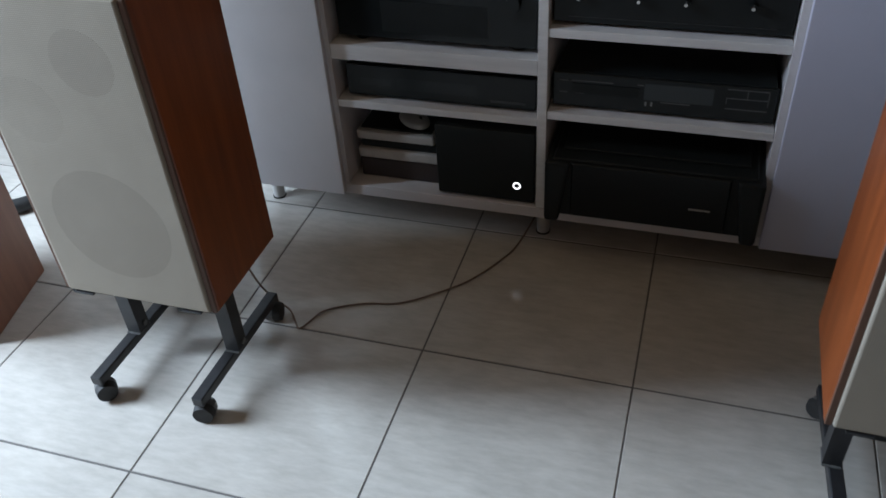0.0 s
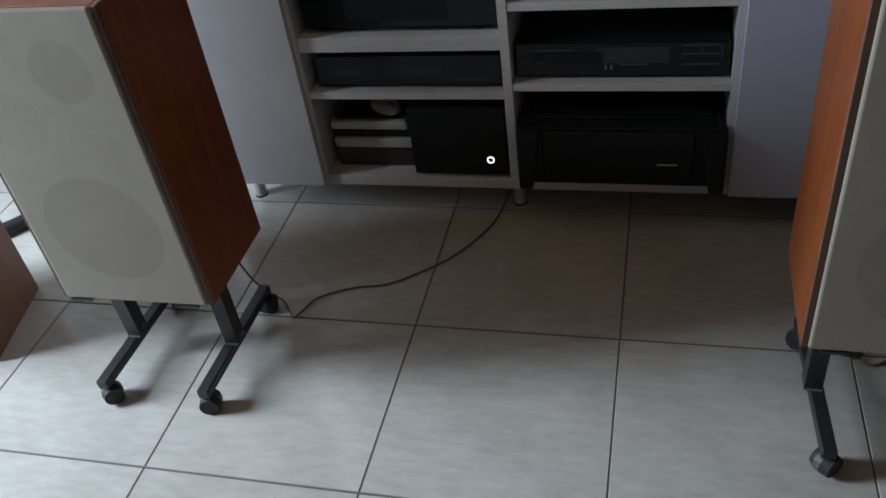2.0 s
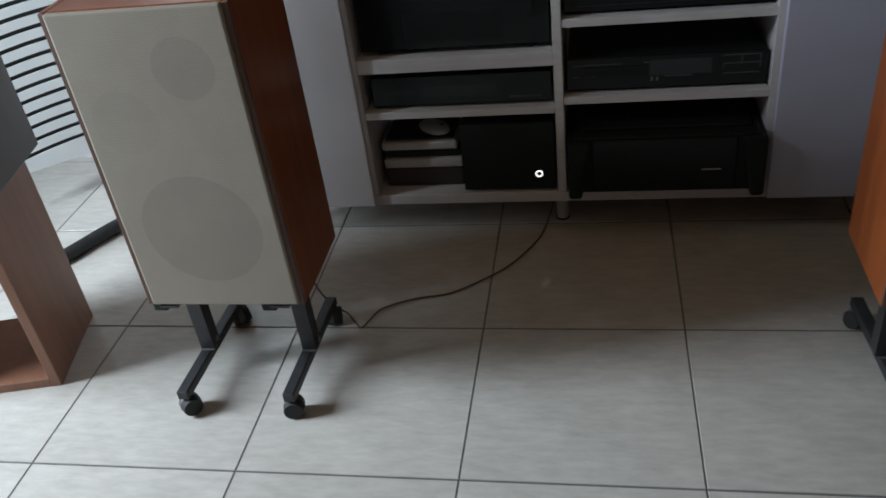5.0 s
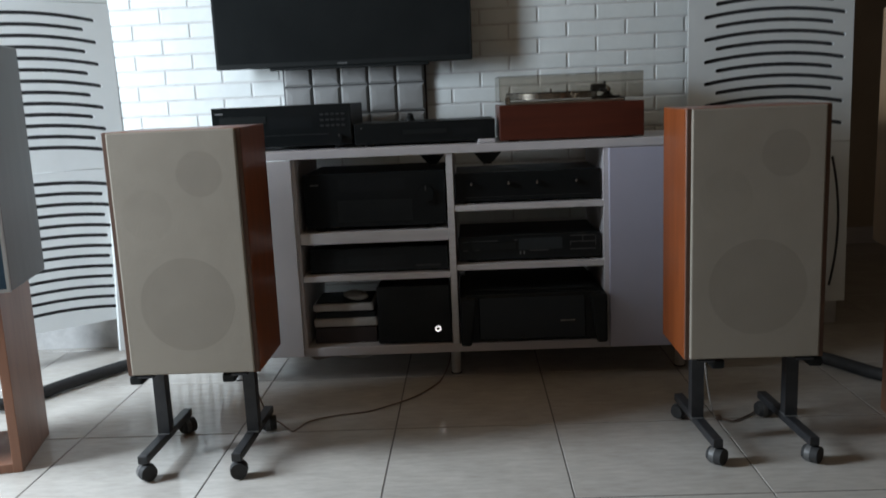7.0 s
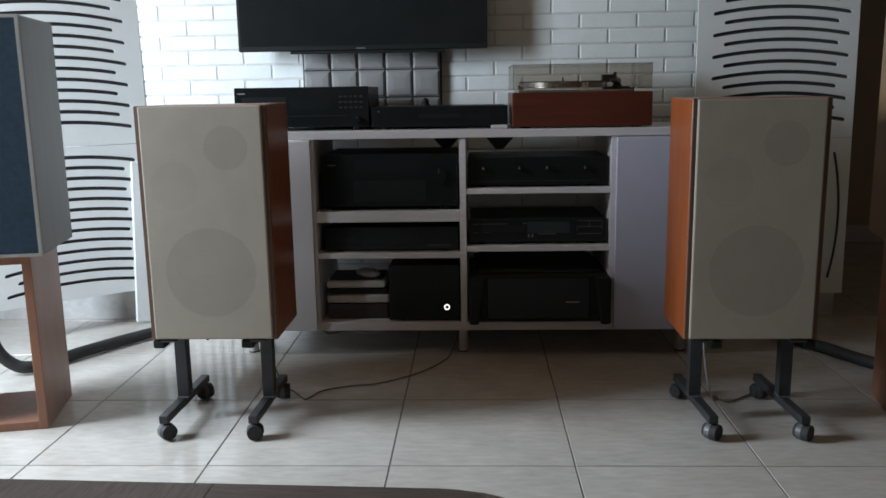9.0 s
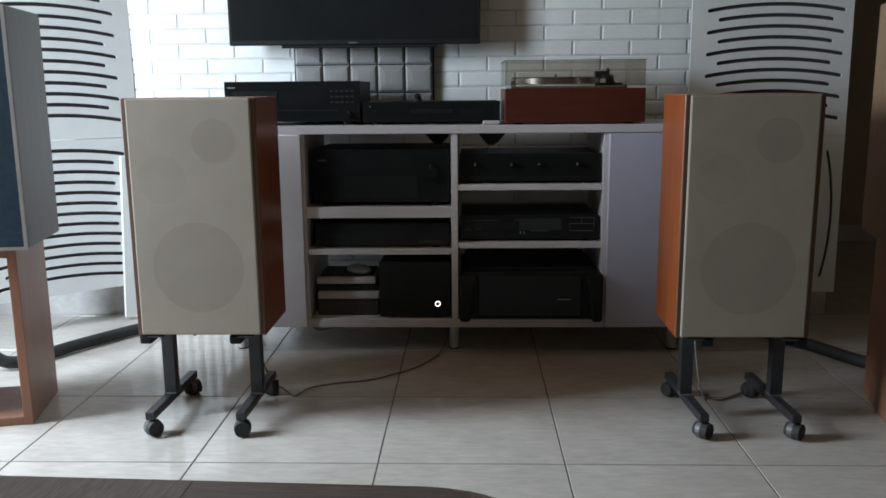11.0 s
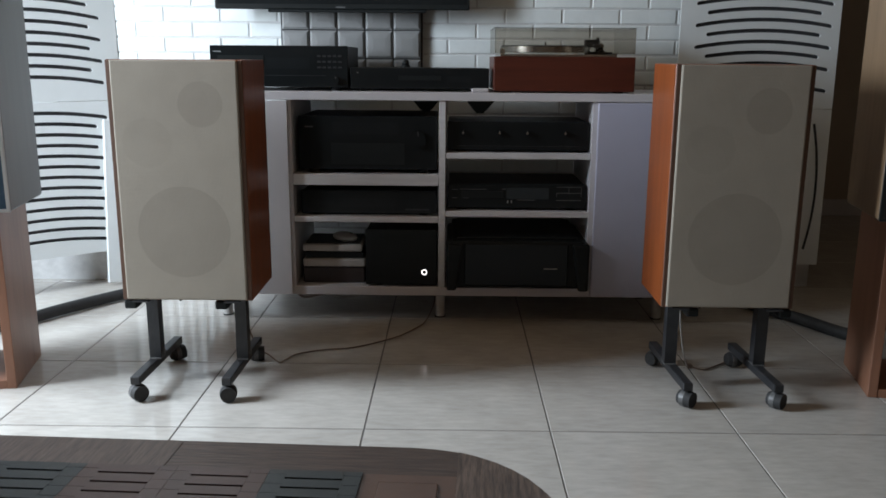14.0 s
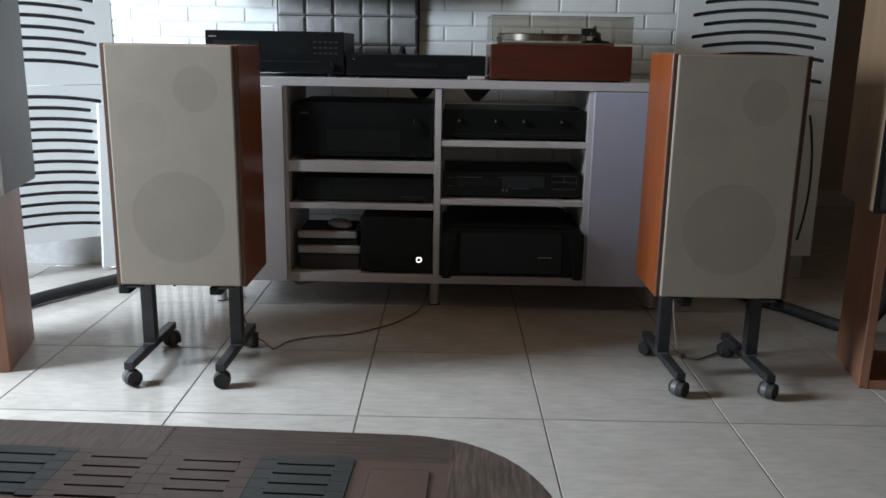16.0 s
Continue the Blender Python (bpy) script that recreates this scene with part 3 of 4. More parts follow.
boxpart("lid", (-0.2, 0.2, 0.05, 0.40, 0.1652, 0.172), M_BLACK, t, 0.002)

# brackets hanging under the top board
def bracket(x, y):
    bm = bmesh.new()
    q = Matrix.Translation((x, y, 0.724)) @ Matrix.Rotation(radians(45), 4, "Z")
    bmesh.ops.create_cone(bm, cap_ends=True, segments=4, radius1=0.026, radius2=0.064, depth=0.034, matrix=q)
    box(bm, x - 0.014, x + 0.014, y - 0.012, y + 0.012, 0.700, 0.7075)
    return solid("bracket", bm, M_BLACK, "black tapered bracket fixed under the cabinet top", "bracket", group="brackets under the top")


bracket(0.296, 0.47)
bracket(0.118, 0.53)

# ---- on the cabinet ----
TOP = 0.7682
t = device("cd_changer", -0.585, -0.136, 0.470, 0.80, TOP, TOP + 0.1435, "tall black disc changer standing on the white cabinet", "disc changer", 0.012)
bar(t, "name_mark", -0.213, -0.188, 0.122, 0.126, M_GREYTXT)
bar(t, "drawer", -0.2, -0.05, 0.088, 0.112, M_BLACK, -0.002)
bar(t, "display", -0.04, 0.1, 0.07, 0.105, M_DIM)
for i in range(5):
    for j in range(3):
        bar(t, "button", 0.125 + i * 0.017, 0.136 + i * 0.017, 0.108 - j * 0.018, 0.114 - j * 0.018, M_BMETAL, -0.002)
knob(t, 0.185, 0.035, 0.012)
bar(t, "slot_line", -0.2, 0.15, 0.048, 0.0495, M_BMETAL)
t = device("disc_player", -0.128, 0.324, 0.470, 0.74, TOP, TOP + 0.0755, "low black disc player standing on the white cabinet", "disc player", 0.008)
bar(t, "drawer", -0.07, 0.07, 0.036, 0.05, M_BLACK, -0.002)
bar(t, "indicator", -0.205, -0.2, 0.058, 0.061, M_GREYTXT)
bar(t, "display", 0.09, 0.17, 0.03, 0.05, M_DIM)
t = thing("usb_receiver", pose(0.048, 0.56, TOP + 0.0757), "small black knob shaped remote eye on the disc player", "remote eye")
bm = bmesh.new()
rod(bm, (0, 0, 0), (0, 0, 0.008), 0.017, 0.014, 20)
bmesh.ops.create_uvsphere(bm, u_segments=18, v_segments=10, radius=0.012, matrix=Matrix.Translation((0, 0, 0.014)))
part("body", bm, M_BLACK, t, "", True)
bm = bmesh.new()
box(bm, -0.028, 0.028, -0.02, 0.02, 0, 0.012, 0.003)
ob = solid("white_adapter", bm, M_WHITE, "small white plastic adapter on the cabinet top", "adapter")
ob.location = (0.295, 0.452, TOP)

# turntable
t = thing("turntable", pose(0.562, 0.420, TOP + 0.0065), "mahogany turntable with a smoked dust cover, standing on the cabinet", "turntable")
boxpart("plinth", (-0.225, 0.225, 0.0, 0.36, -0.0020, 0.1075), M_PLINTH, t, 0.002)
boxpart("deck", (-0.205, 0.165, 0.012, 0.348, 0.1077, 0.1150), M_SILVER, t, 0.001)
for sx in (-1, 1):
    for yy in (0.04, 0.32):
        bm = bmesh.new()
        rod(bm, (sx * 0.18, yy, -0.0065), (sx * 0.18, yy, -0.0022), 0.018, None, 16)
        part("foot", bm, M_RUBBER, t)
bm = bmesh.new()
rod(bm, (-0.045, 0.18, 0.1215), (-0.045, 0.18, 0.140), 0.150, None, 64)
pl = part("platter", bm, M_SILVER, t, "polished metal platter", True)
bm = bmesh.new()
rod(bm, (-0.045, 0.18, 0.1402), (-0.045, 0.18, 0.1435), 0.148, None, 64)
part("mat", bm, M_RUBBER, pl)
bm = bmesh.new()
rod(bm, (-0.045, 0.18, 0.1436), (-0.045, 0.18, 0.156), 0.0035, None, 12)
part("spindle", bm, M_CHROME, pl)
bm = bmesh.new()
box(bm, 0.098, 0.178, 0.15, 0.25, 0.1152, 0.1245, 0.003, 2)
rod(bm, (0.143, 0.20, 0.1245), (0.143, 0.20, 0.133), 0.018, 0.014, 24)
arm = part("tonearm_base", bm, M_RUBBER, t, "dark tonearm pedestal")
bm = bmesh.new()
bmesh.ops.create_uvsphere(bm, u_segments=24, v_segments=12, radius=0.0125, matrix=Matrix.Translation((0.145, 0.20, 0.143)))
part("pivot_ball", bm, M_CHROME, arm, "polished pivot ball", True)
bm = bmesh.new()
tube(bm, [(0.145, 0.25, 0.147), (0.145, 0.20, 0.147), (0.128, 0.12, 0.146), (0.108, 0.055, 0.144)], 0.0036, 10)
part("tonearm", bm, M_CHROME, arm, "", True)
bm = bmesh.new()
box(bm, 0.088, 0.136, 0.17, 0.20, 0.139, 0.164, 0.003, 2)
box(bm, 0.128, 0.137, 0.175, 0.195, 0.1642, 0.172, 0.002)
part("arm_lift", bm, M_RUBBER, arm, "black arm lift block")
bm = bmesh.new()
rod(bm, (0.146, 0.252, 0.147), (0.146, 0.285, 0.147), 0.014, None, 20)
part("counterweight", bm, M_SILVER, arm, "", True)
boxpart("headshell", (0.095, 0.118, 0.03, 0.06, 0.138, 0.148), M_RUBBER, arm, 0.002)
for x in (0.160, 0.172):
    bm = bmesh.new()
    rod(bm, (x, 0.08, 0.1077), (x, 0.08, 0.118), 0.008, None, 18)
    part("control_knob", bm, M_RUBBER, t)
bm = bmesh.new()
rod(bm, (-0.195, 0.06, 0.1152), (-0.195, 0.06, 0.132), 0.009, None, 20)
part("speed_knob", bm, M_CHROME, t)
bm = bmesh.new()
for dims in ((-0.223, 0.223, 0.002, 0.005, 0.117, 0.192), (-0.223, 0.223, 0.355, 0.358, 0.117, 0.192), (-0.223, -0.220, 0.0052, 0.3548, 0.117, 0.192),
             (0.220, 0.223, 0.0052, 0.3548, 0.117, 0.192), (-0.223, 0.223, 0.002, 0.358, 0.1922, 0.1955)):
    box(bm, *dims)
cover = part("dust_cover", bm, M_ACRYL, t, "smoked clear dust cover")
bm = bmesh.new()
box(bm, -0.2232, 0.2232, 0.0012, 0.0030, 0.1950, 0.1968)
for x in (-0.2242, 0.2224):
    box(bm, x, x + 0.0018, 0.0032, 0.356, 0.1950, 0.1968)
part("cover_edge", bm, M_RUBBER, cover, "dark polished edge of the cover")

# ---- television ----
TVY = 0.80
t = thing("television", pose(-0.194, TVY, 1.043), "large black flat television mounted on the white wall", "television")
boxpart("bezel", (-0.457, 0.457, 0.0, 0.026, 0.0, 0.54), M_BLACK, t, 0.003)
boxpart("screen", (-0.447, 0.447, -0.001, -0.0002, 0.018, 0.530), M_GLOSS, t)
bm = bmesh.new()
box(bm, -0.40, 0.40, 0.026, 0.058, 0.05, 0.5, 0.01, 2)
part("back_shell", bm, M_BLACK, t)
boxpart("lower_lip", (-0.267, 0.302, 0.004, 0.024, -0.010, -0.0003), M_BLACK, t, 0.002)
bar(t, "name_mark", -0.022, 0.012, 0.005, 0.0100, M_PRINT)
boxpart("wall_mount", (-0.2, 0.2, 0.0585, 0.0940, 0.15, 0.32), M_BMETAL, t)


# ---- tall curved slotted panels ----
def slot_section(z0, h, vertical=False, right=0.30, trim=0.0):
    """One flat section 0.6 m wide with thirteen arched slots cut through it."""
    half, rise, thick = 0.30, 0.023, 0.008

    def arch(x):
        return rise * (1 - min(1.0, abs(x) / 0.245) ** 2)

    xs = sorted({-half, -0.27, -0.245, -0.242, -0.236, -0.225, -0.202, -0.196, *[round(k * 0.0205, 5) for k in range(-10, 11)], 0.196, 0.202, 0.225, 0.236, 0.242, 0.245, 0.27, half})
    xs = [x for x in xs if x < right - 0.004] + [right]
    bm = bmesh.new()
    zs, cuts = [(z0, 0)], {}
    if not vertical:
        n, pitch, w = 13, 0.0382, 0.0132
        start = z0 + (h - pitch * 12) / 2
        zs = [(z0 + trim, 0)]
        for i in range(n):
            zc = start + i * pitch
            cuts[len(zs)] = 0.245 if i % 2 == 0 else 0.205
            zs += [(zc - w / 2, 1), (zc + w / 2, 1)]
    zs.append((z0 + h - 0.002, 0))
    front = [[bm.verts.new((x, 0, z + k * arch(x))) for x in xs] for z, k in zs]
    back = [[bm.verts.new((x, thick, z + k * arch(x))) for x in xs] for z, k in zs]
    # round the slot ends
    for j, half_len in cuts.items():
        lo, hi = j, j + 1
        zmid = [(front[lo][i].co.z + front[hi][i].co.z) / 2 for i in range(len(xs))]
        for i, x in enumerate(xs):
            d = half_len - abs(x)
            if 0 <= d < 0.0066:
                k = math.sqrt(max(0.0, 1 - ((0.0066 - d) / 0.0066) ** 2)) * 0.8 + 0.2
                for rows in (front, back):
                    rows[lo][i].co.z = zmid[i] - 0.0066 * k
                    rows[hi][i].co.z = zmid[i] + 0.0066 * k
    solid_cell = {}
    for j in range(len(zs) - 1):
        for i in range(len(xs) - 1):
            xm = (xs[i] + xs[i + 1]) / 2
            solid_cell[i, j] = not (j in cuts and abs(xm) < cuts[j])
    for (i, j), filled in solid_cell.items():
        if not filled:
            continue
        bm.faces.new((front[j][i], front[j][i + 1], front[j + 1][i + 1], front[j + 1][i]))
        bm.faces.new((back[j][i], back[j + 1][i], back[j + 1][i + 1], back[j][i + 1]))
        for (di, dj), (a, b) in (((0, -1), ((i, j), (i + 1, j))), ((0, 1), ((i, j + 1), (i + 1, j + 1))), ((-1, 0), ((i, j), (i, j + 1))), ((1, 0), ((i + 1, j), (i + 1, j + 1)))):
            if not solid_cell.get((i + di, j + dj), False):
                bm.faces.new((front[a[1]][a[0]], front[b[1]][b[0]], back[b[1]][b[0]], back[a[1]][a[0]]))
    liner = bmesh.new()
    box(liner, -half + 0.012, right - 0.012, thick + 0.004, thick + 0.010, z0 + 0.012 + trim, z0 + h - 0.014)
    return bm, liner


def slotted_panel(m, label, lower_vertical, right):
    t = thing("slotted_panel", m, label, "slotted panel", "tall white slotted panels")
    hs = 0.584
    lift = 0.0 if lower_vertical else 0.022
    for k in range(3):
        vert = lower_vertical and k == 0
        bm, liner = slot_section(k * hs, hs, vert, right, lift * (k == 0))
        s = part("section", bm, M_SLAT, t, "white section with bowed vertical slots" if vert else "")
        part("liner", liner, M_SLOT, s, "dark lining behind the slots")
        if k == 0 and not lower_vertical:
            b2 = bmesh.new()
            box(b2, 0.222, 0.285, -0.018, -0.003, -0.100, 0.515, 0.003)
            for v in b2.verts:
                v.co.x -= 0.030 * (0.515 - v.co.z) / 0.6
            part("edge_board", b2, M_SLAT, t, "narrow white board along the lower edge")
        if vert:
            for x0, sag in ((0.212, 0.028), (0.152, 0.024), (-0.212, -0.028), (-0.152, -0.024)):
                b2 = bmesh.new()
                pts = [(x0 + sag * (1 - ((z - 0.29) / 0.24) ** 2), 0.001, z) for z in (0.06, 0.14, 0.22, 0.30, 0.38, 0.46, 0.53)]
                tube(b2, pts, 0.0050, 8, 4)
                part("slot", b2, M_SLOT, s)
    return t


slotted_panel(pose(-1.285, 0.7055, 0.1145, -1.0, 0, 40) @ Matrix.Scale(1.022, 4), "tall white panel with arched dark slots, set at an angle", False, 0.30)
slotted_panel(pose(1.322, 0.795, 0.119, -1.0, 0, 0), "tall white panel with arched slots above bowed vertical ones", True, 0.272)


def panel_frame(mirror, cx):
    """Bent black tube on the floor that rises behind the wooden stand and carries the panel."""
    s = mirror
    bm = bmesh.new()
    tube(bm, [(cx + s * 0.14, 0.80, 0.022), (cx - s * 0.02, 0.60, 0.022), (cx - s * 0.14, 0.42, 0.022), (cx - s * 0.235, 0.255, 0.022), (cx - s * 0.29, 0.215, 0.045),
              (cx - s * 0.335, 0.20, 0.12), (cx - s * 0.352, 0.21, 0.26), (cx - s * 0.356, 0.25, 0.5)], 0.020, 14, 10)
    return solid("tube_frame", bm, M_RUBBER, "bent black tube frame standing on the floor under the panel", "tube frame", group="black tube frames", smooth=True)


panel_frame(1, -1.005)
panel_frame(-1, 1.245)

# ---- radiator behind the speaker ----
t = thing("radiator", pose(-0.855, 0.868, 0.0), "white ribbed column radiator standing against the brick wall", "radiator")
for i in range(9):
    boxpart("rib", (-0.178 + i * 0.0405, -0.155 + i * 0.0405, -0.022, 0.022, 0.05, 0.60), M_SLAT, t, 0.006, "", 2)
for z in (0.085, 0.56):
    bm = bmesh.new()
    rod(bm, (-0.166, 0, z), (0.169, 0, z), 0.011, None, 12)
    part("header_pipe", bm, M_SLAT, t)
for x in (-0.1665, 0.1575):
    boxpart("foot", (x - 0.008, x + 0.008, -0.015, 0.015, 0.0, 0.0498), M_SLAT, t)

# ---- cables ----
def cable(pts, r, material, label):
    bm = bmesh.new()
    tube(bm, pts, r, 8, 8)
    return solid("cable", bm, material, label, "cable", group="loose cables", smooth=True)


cable([(-0.40, -0.01, 0.235), (-0.385, 0.02, 0.10), (-0.365, 0.045, 0.03), (-0.335, 0.042, 0.010), (-0.310, 0.015, 0.004), (-0.292, -0.005, 0.004), (-0.279, 0.018, 0.004), (-0.255, 0.066, 0.004),
       (-0.181, 0.106, 0.004), (-0.101, 0.126, 0.004), (-0.029, 0.176, 0.004), (0.041, 0.244, 0.004), (0.096, 0.336, 0.004), (0.121, 0.407, 0.004), (0.145, 0.55, 0.02), (0.155, 0.66, 0.08)],
      0.0023, M_CABLE, "thin brown speaker cable lying loose across the tiles")
cable([(0.911, -0.010, 0.004), (0.94, -0.027, 0.004), (0.99, 0.010, 0.004), (1.046, 0.061, 0.004)],
      0.0026, M_CABLE, "thin dark speaker cable lying on the floor between stand legs")
bm = bmesh.new()
box(bm, 0.896, 0.911, -0.014, 0.002, 0.0003, 0.012, 0.002)
solid("cable_connector", bm, M_CABLE, "small brown plug joining two thin cables on the tiles", "connector")
cable([(0.856, -0.03, 0.235), (0.858, -0.03, 0.17), (0.874, -0.022, 0.07), (0.892, -0.008, 0.014), (0.8955, -0.006, 0.006)], 0.0022, M_WCABLE, "thin pale cable hanging beside the stand post")
cable([(-0.40, 0.62, 0.093), (-0.345, 0.54, 0.070), (-0.31, 0.52, 0.052), (-0.26, 0.53, 0.058), (-0.21, 0.55, 0.064), (-0.15, 0.62, 0.093)], 0.0045, M_CABLE, "dark cable sagging under the cabinet")
cable([(-0.28, 0.60, 0.093), (-0.235, 0.53, 0.072), (-0.20, 0.51, 0.058), (-0.15, 0.51, 0.056), (-0.10, 0.54, 0.066), (-0.06, 0.62, 0.093)], 0.0038, M_WCABLE, "pale cable sagging under the cabinet")

# ---- coffee table ----
TX0, TX1, TY0, TY1, TZ, TR = -1.02, 0.329, -2.06, -1.456, 0.45, 0.1625
table = thing("coffee_table", Matrix.Translation((0.25, TY1, 0)) @ Matrix.Rotation(radians(-2.4), 4, "Z") @ Matrix.Translation((-0.25, -TY1, 0)), "dark wenge coffee table with rounded corners and carved tile inlays", "coffee table")


def rounded(x0, x1, y0, y1, r, n=10):
    out = []
    for cx, cy, a0 in ((x1 - r, y1 - r, 0), (x0 + r, y1 - r, 90), (x0 + r, y0 + r, 180), (x1 - r, y0 + r, 270)):
        out += [(cx + r * math.cos(radians(a0 + 90 * k / n)), cy + r * math.sin(radians(a0 + 90 * k / n))) for k in range(n + 1)]
    return out


bm = bmesh.new()
loop = rounded(TX0, TX1, TY0, TY1, TR)
vs = [bm.verts.new((x, y, TZ - 0.035)) for x, y in loop]
f = bm.faces.new(vs)
ex = bmesh.ops.extrude_face_region(bm, geom=[f])
bmesh.ops.translate(bm, verts=[v for v in ex["geom"] if isinstance(v, bmesh.types.BMVert)], vec=(0, 0, 0.035))
bmesh.ops.bevel(bm, geom=[e for e in bm.edges if abs(e.verts[0].co.z - e.verts[1].co.z) < 1e-5 and e.verts[0].co.z > TZ - 0.001], offset=0.005, segments=2, affect="EDGES")
part("tabletop", bm, M_TABLE, table, "", True)
bm = bmesh.new()
e_loop = [(x, y) for x, y in rounded(TX0 + 0.004, TX1 - 0.006, TY0 + 0.006, TY1 - 0.006, TR - 0.006) if x > 0.2195]
e_loop = [(0.2185, TY1 - 0.0149)] + [p for p in e_loop if p[1] > (TY0 + TY1) / 2][::-1] + [p for p in e_loop if p[1] <= (TY0 + TY1) / 2][::-1] + [(0.2185, TY0 + 0.0149)]
top_v = [bm.verts.new((x, y, TZ + 0.0012)) for x, y in e_loop]
low_v = [bm.verts.new((x, y, TZ + 0.0001)) for x, y in e_loop]
bm.faces.new(top_v)
for i in range(len(top_v)):
    j = (i + 1) % len(top_v)
    bm.faces.new((top_v[i], low_v[i], low_v[j], top_v[j]))
part("end_veneer", bm, M_TABLE_END, table, "cross grained veneer at the rounded end")
bm = bmesh.new()
box(bm, -0.62, -0.095, -1.5255, TY1 - 0.006, TZ + 0.0001, TZ + 0.0005)
part("border_veneer", bm, M_TABLE_MID, table, "cross grained veneer strip along the border")
for x in (TX0 + 0.16, TX1 - 0.16):
    for y in (TY0 + 0.12, TY1 - 0.12):
        boxpart("leg", (x - 0.03, x + 0.03, y - 0.03, y + 0.03, 0, TZ - 0.0355), M_TABLE, table, 0.004)
kinds = [M_INL_C, M_INL_B, M_INL_A, M_INL_A, M_INL_B, M_INL_A, M_INL_C, M_INL_B, M_INL_A, M_INL_A, M_INL_B]
SQ = 0.0985
for i in range(11):
    for j in range(4):
        x1, y1 = 0.2185 - i * SQ, -1.527 - j * SQ
        cxm, cym = x1 - SQ / 2, y1 - SQ / 2
        material = kinds[(i + 2 * j) % len(kinds)]
        plain = material is M_INL_C
        # carved tiles get a base darkened to read as shade in the gaps
        til = boxpart("inlay_tile", (x1 - SQ + 0.0003, x1 - 0.0003, y1 - SQ + 0.0003, y1 - 0.0003, TZ + 0.0001, TZ + 0.0012), material if plain else M_GROOVE_SHADE, table)
        bm = bmesh.new()
        if plain:
            box(bm, cxm - 0.031, cxm + 0.031, cym - 0.031, cym + 0.031, TZ + 0.0013, TZ + 0.0028, 0.0012)
        else:
            # basket weave: middle bars and side blocks, half a step apart
            top = y1 - 0.0002
            for k in range(5):
                box(bm, cxm - 0.030, cxm + 0.030, max(top - k * 0.0195 - 0.0160, top - SQ + 0.0004), top - k * 0.0195, TZ + 0.0013, TZ + 0.0032)
            edges = [0.0] + [0.0195 * (k + 0.5) for k in range(5)] + [SQ - 0.0002]
            for a, b in zip(edges, edges[1:]):
                for xa, xb in ((x1 - SQ + 0.0002, cxm - 0.0301), (cxm + 0.0301, x1 - 0.0002)):
                    box(bm, xa, xb, top - b + 0.0005, top - a, TZ + 0.0013, TZ + 0.0030)
        part("carving", bm, material, til)

# ---- pieces of wall and floor ----
# padded grey squares under and behind the television
bm = bmesh.new()
s = 0.1035
g = [bm.verts.new((x, 0, z)) for x, z in ((0.0015, 0.0015), (s - 0.0015, 0.0015), (s - 0.0015, s - 0.0015), (0.0015, s - 0.0015))]
m1 = [bm.verts.new((x, -0.012, z)) for x, z in ((0.002, 0.002), (s - 0.002, 0.002), (s - 0.002, s - 0.002), (0.002, s - 0.002))]
m2 = [bm.verts.new((x, -0.0185, z)) for x, z in ((0.010, 0.010), (s - 0.010, 0.010), (s - 0.010, s - 0.010), (0.010, s - 0.010))]
m3 = [bm.verts.new((x, -0.0205, z)) for x, z in ((0.030, 0.030), (s - 0.030, 0.030), (s - 0.030, s - 0.030), (0.030, s - 0.030))]
for a, b in ((g, m1), (m1, m2), (m2, m3)):
    for k in range(4):
        bm.faces.new((a[k], a[(k + 1) % 4], b[(k + 1) % 4], b[k]))
bm.faces.new(m3)
pad_me = mesh_of("padded_square", bm, M_PAD)
bm = bmesh.new()
box(bm, -0.436, 0.092, YW - 0.018, YW - 0.0065, 0.765, 1.385)
pads = solid("padded_panel", bm, M_SLOT, "grey padded wall panel of square cushions under the television", "wall panel")
for i in range(5):
    for j in range(6):
        ob = new("padded_square", pad_me)
        ob.parent = pads
        ob.location = (-0.431 + i * s, YW - 0.0182, 0.767 + j * s)

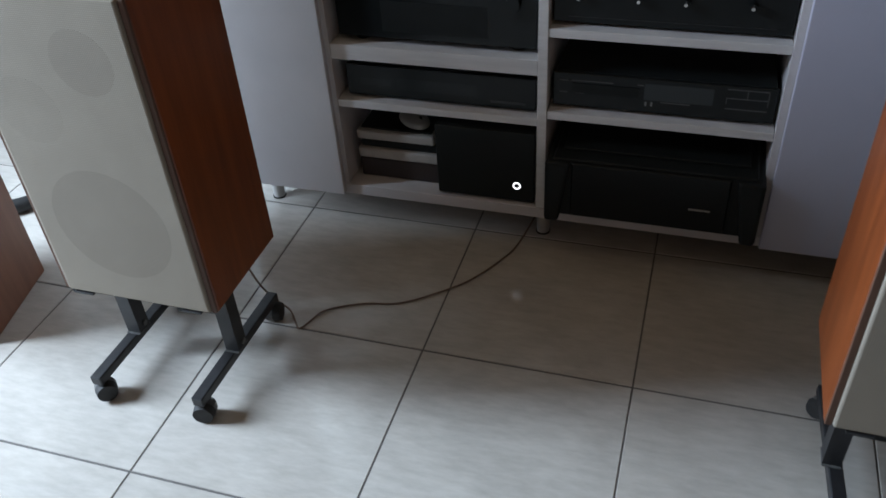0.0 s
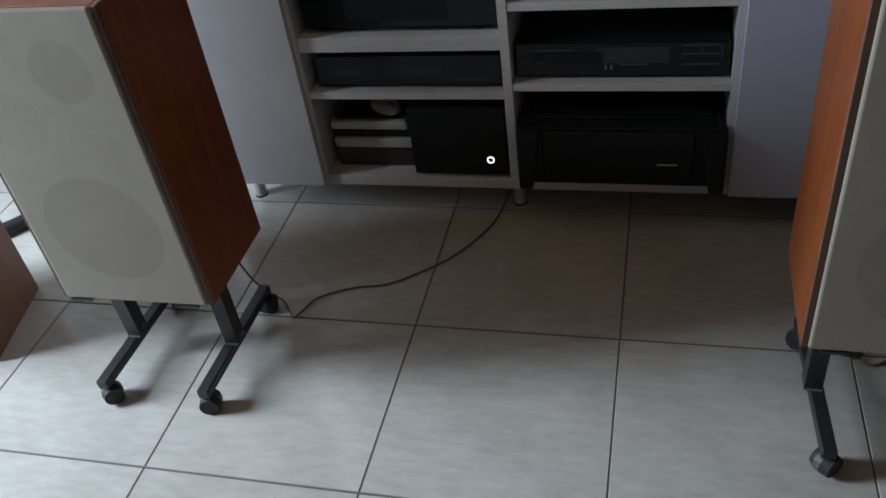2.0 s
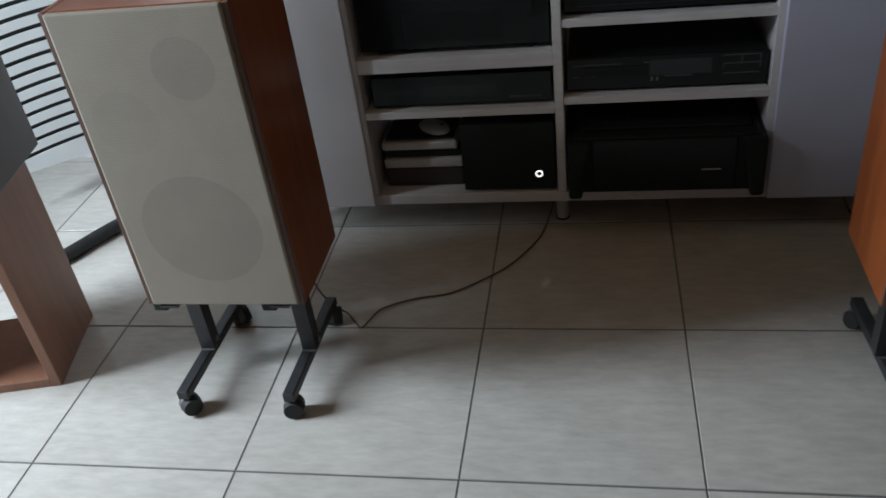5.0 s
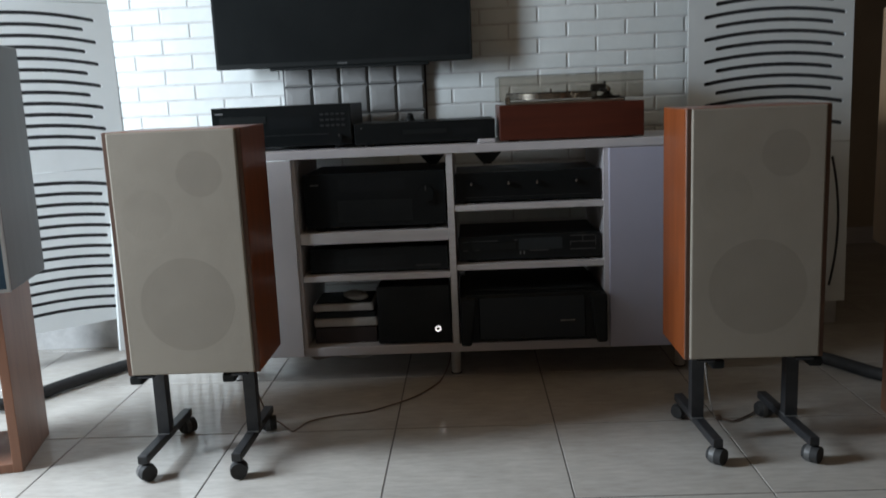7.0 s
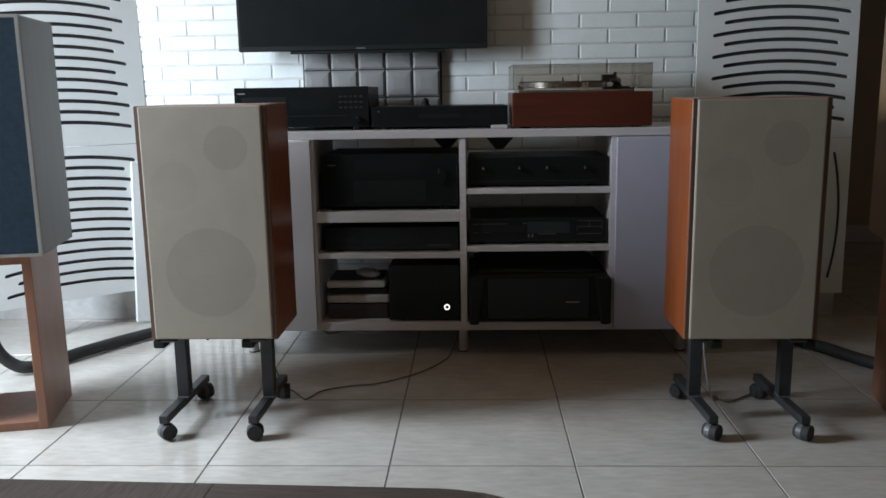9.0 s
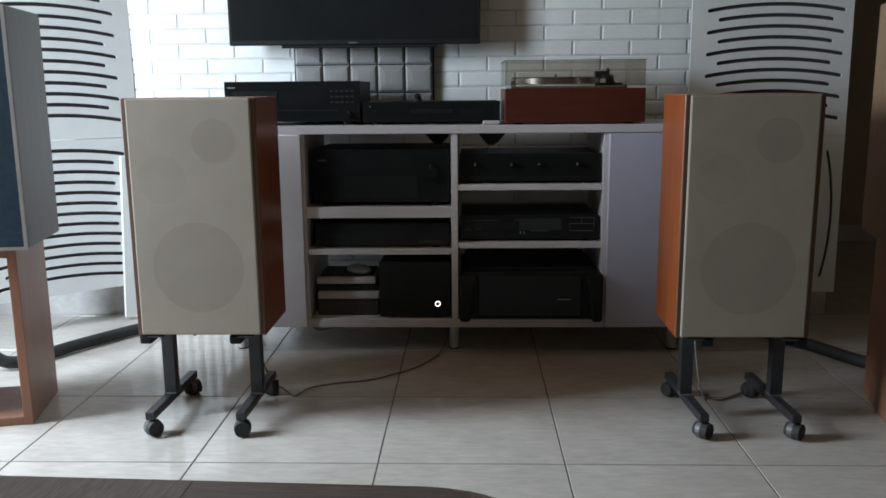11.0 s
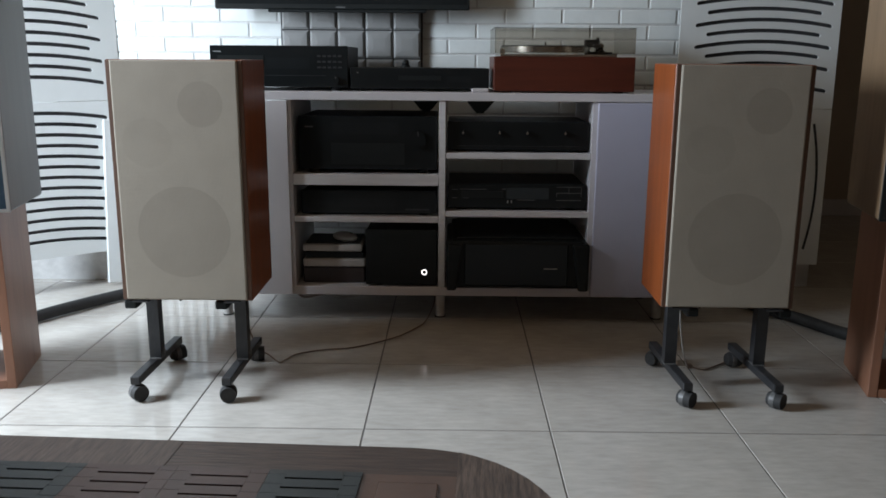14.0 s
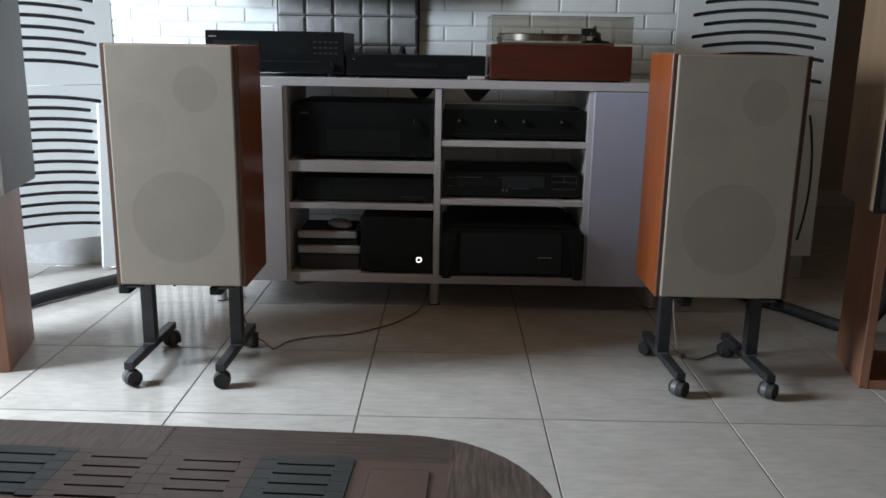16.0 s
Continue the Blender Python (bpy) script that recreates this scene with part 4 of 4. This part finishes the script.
# brick relief
BH, BL, BJ = 0.0557, 0.2125, 0.0065
def brick_mesh(length):
    bm = bmesh.new()
    lo = [bm.verts.new(p) for p in ((0, 0, 0), (length, 0, 0), (length, 0, BH - BJ), (0, 0, BH - BJ))]
    c = 0.0028
    mid = [bm.verts.new(p) for p in ((0.001, -0.0015, 0.001), (length - 0.001, -0.0015, 0.001), (length - 0.001, -0.0015, BH - BJ - 0.001), (0.001, -0.0015, BH - BJ - 0.001))]
    hi = [bm.verts.new(p) for p in ((c, -0.0024, c), (length - c, -0.0024, c), (length - c, -0.0024, BH - BJ - c), (c, -0.0024, BH - BJ - c))]
    for a, b in ((lo, mid), (mid, hi)):
        for k in range(4):
            bm.faces.new((a[k], a[(k + 1) % 4], b[(k + 1) % 4], b[k]))
    bm.faces.new(hi)
    return bm


brick_me = mesh_of("brick", brick_mesh(BL - BJ), M_BRICK)
BX0, BZ0 = -1.0852, 0.1128
rest = bmesh.new()
for j in range(44):
    z = BZ0 + j * BH
    if z + BH > ZC:
        break
    xs = [BX0 + k * BL for k in range(-4, 12)] if j % 2 == 0 else [BX0 + BL / 2 + k * BL for k in range(-4, 12)]
    items = [(x, brick_me) for x in xs]
    for x, me in items:
        if 9 < j < 30 and -1.15 < x < 1.1:
            ob = new("brick", me)
            ob.parent = wall_back
            ob.location = (x, YW - 0.0002, z)
        else:
            rest.from_mesh(me)
            rest.verts.ensure_lookup_table()
            n = len(me.vertices)
            for v in rest.verts[-n:]:
                v.co += Vector((x, YW - 0.0002, z))
ob = part("upper_bricks", rest, M_BRICK, wall_back)
tagged(ob, kind="stuff")

# floor tiles
TW, TD, TG, TH = 0.45, 0.443, 0.0033, 0.0046
bm = bmesh.new()
c = 0.0009
gx, gy = TG / 2, TH / 2
lo = [bm.verts.new(p) for p in ((gx, gy, -0.0014), (TW - gx, gy, -0.0014), (TW - gx, TD - gy, -0.0014), (gx, TD - gy, -0.0014))]
hi = [bm.verts.new(p) for p in ((gx + c, gy + c, 0), (TW - gx - c, gy + c, 0), (TW - gx - c, TD - gy - c, 0), (gx + c, TD - gy - c, 0))]
for k in range(4):
    bm.faces.new((lo[k], lo[(k + 1) % 4], hi[(k + 1) % 4], hi[k]))
bm.faces.new(hi)
tile_me = mesh_of("tile", bm, M_TILE)
for i in range(-6, 8):
    for j in range(-8, 6):
        ob = new("tile", tile_me)
        ob.parent = floor
        ob.location = (i * TW, j * TD, 0)
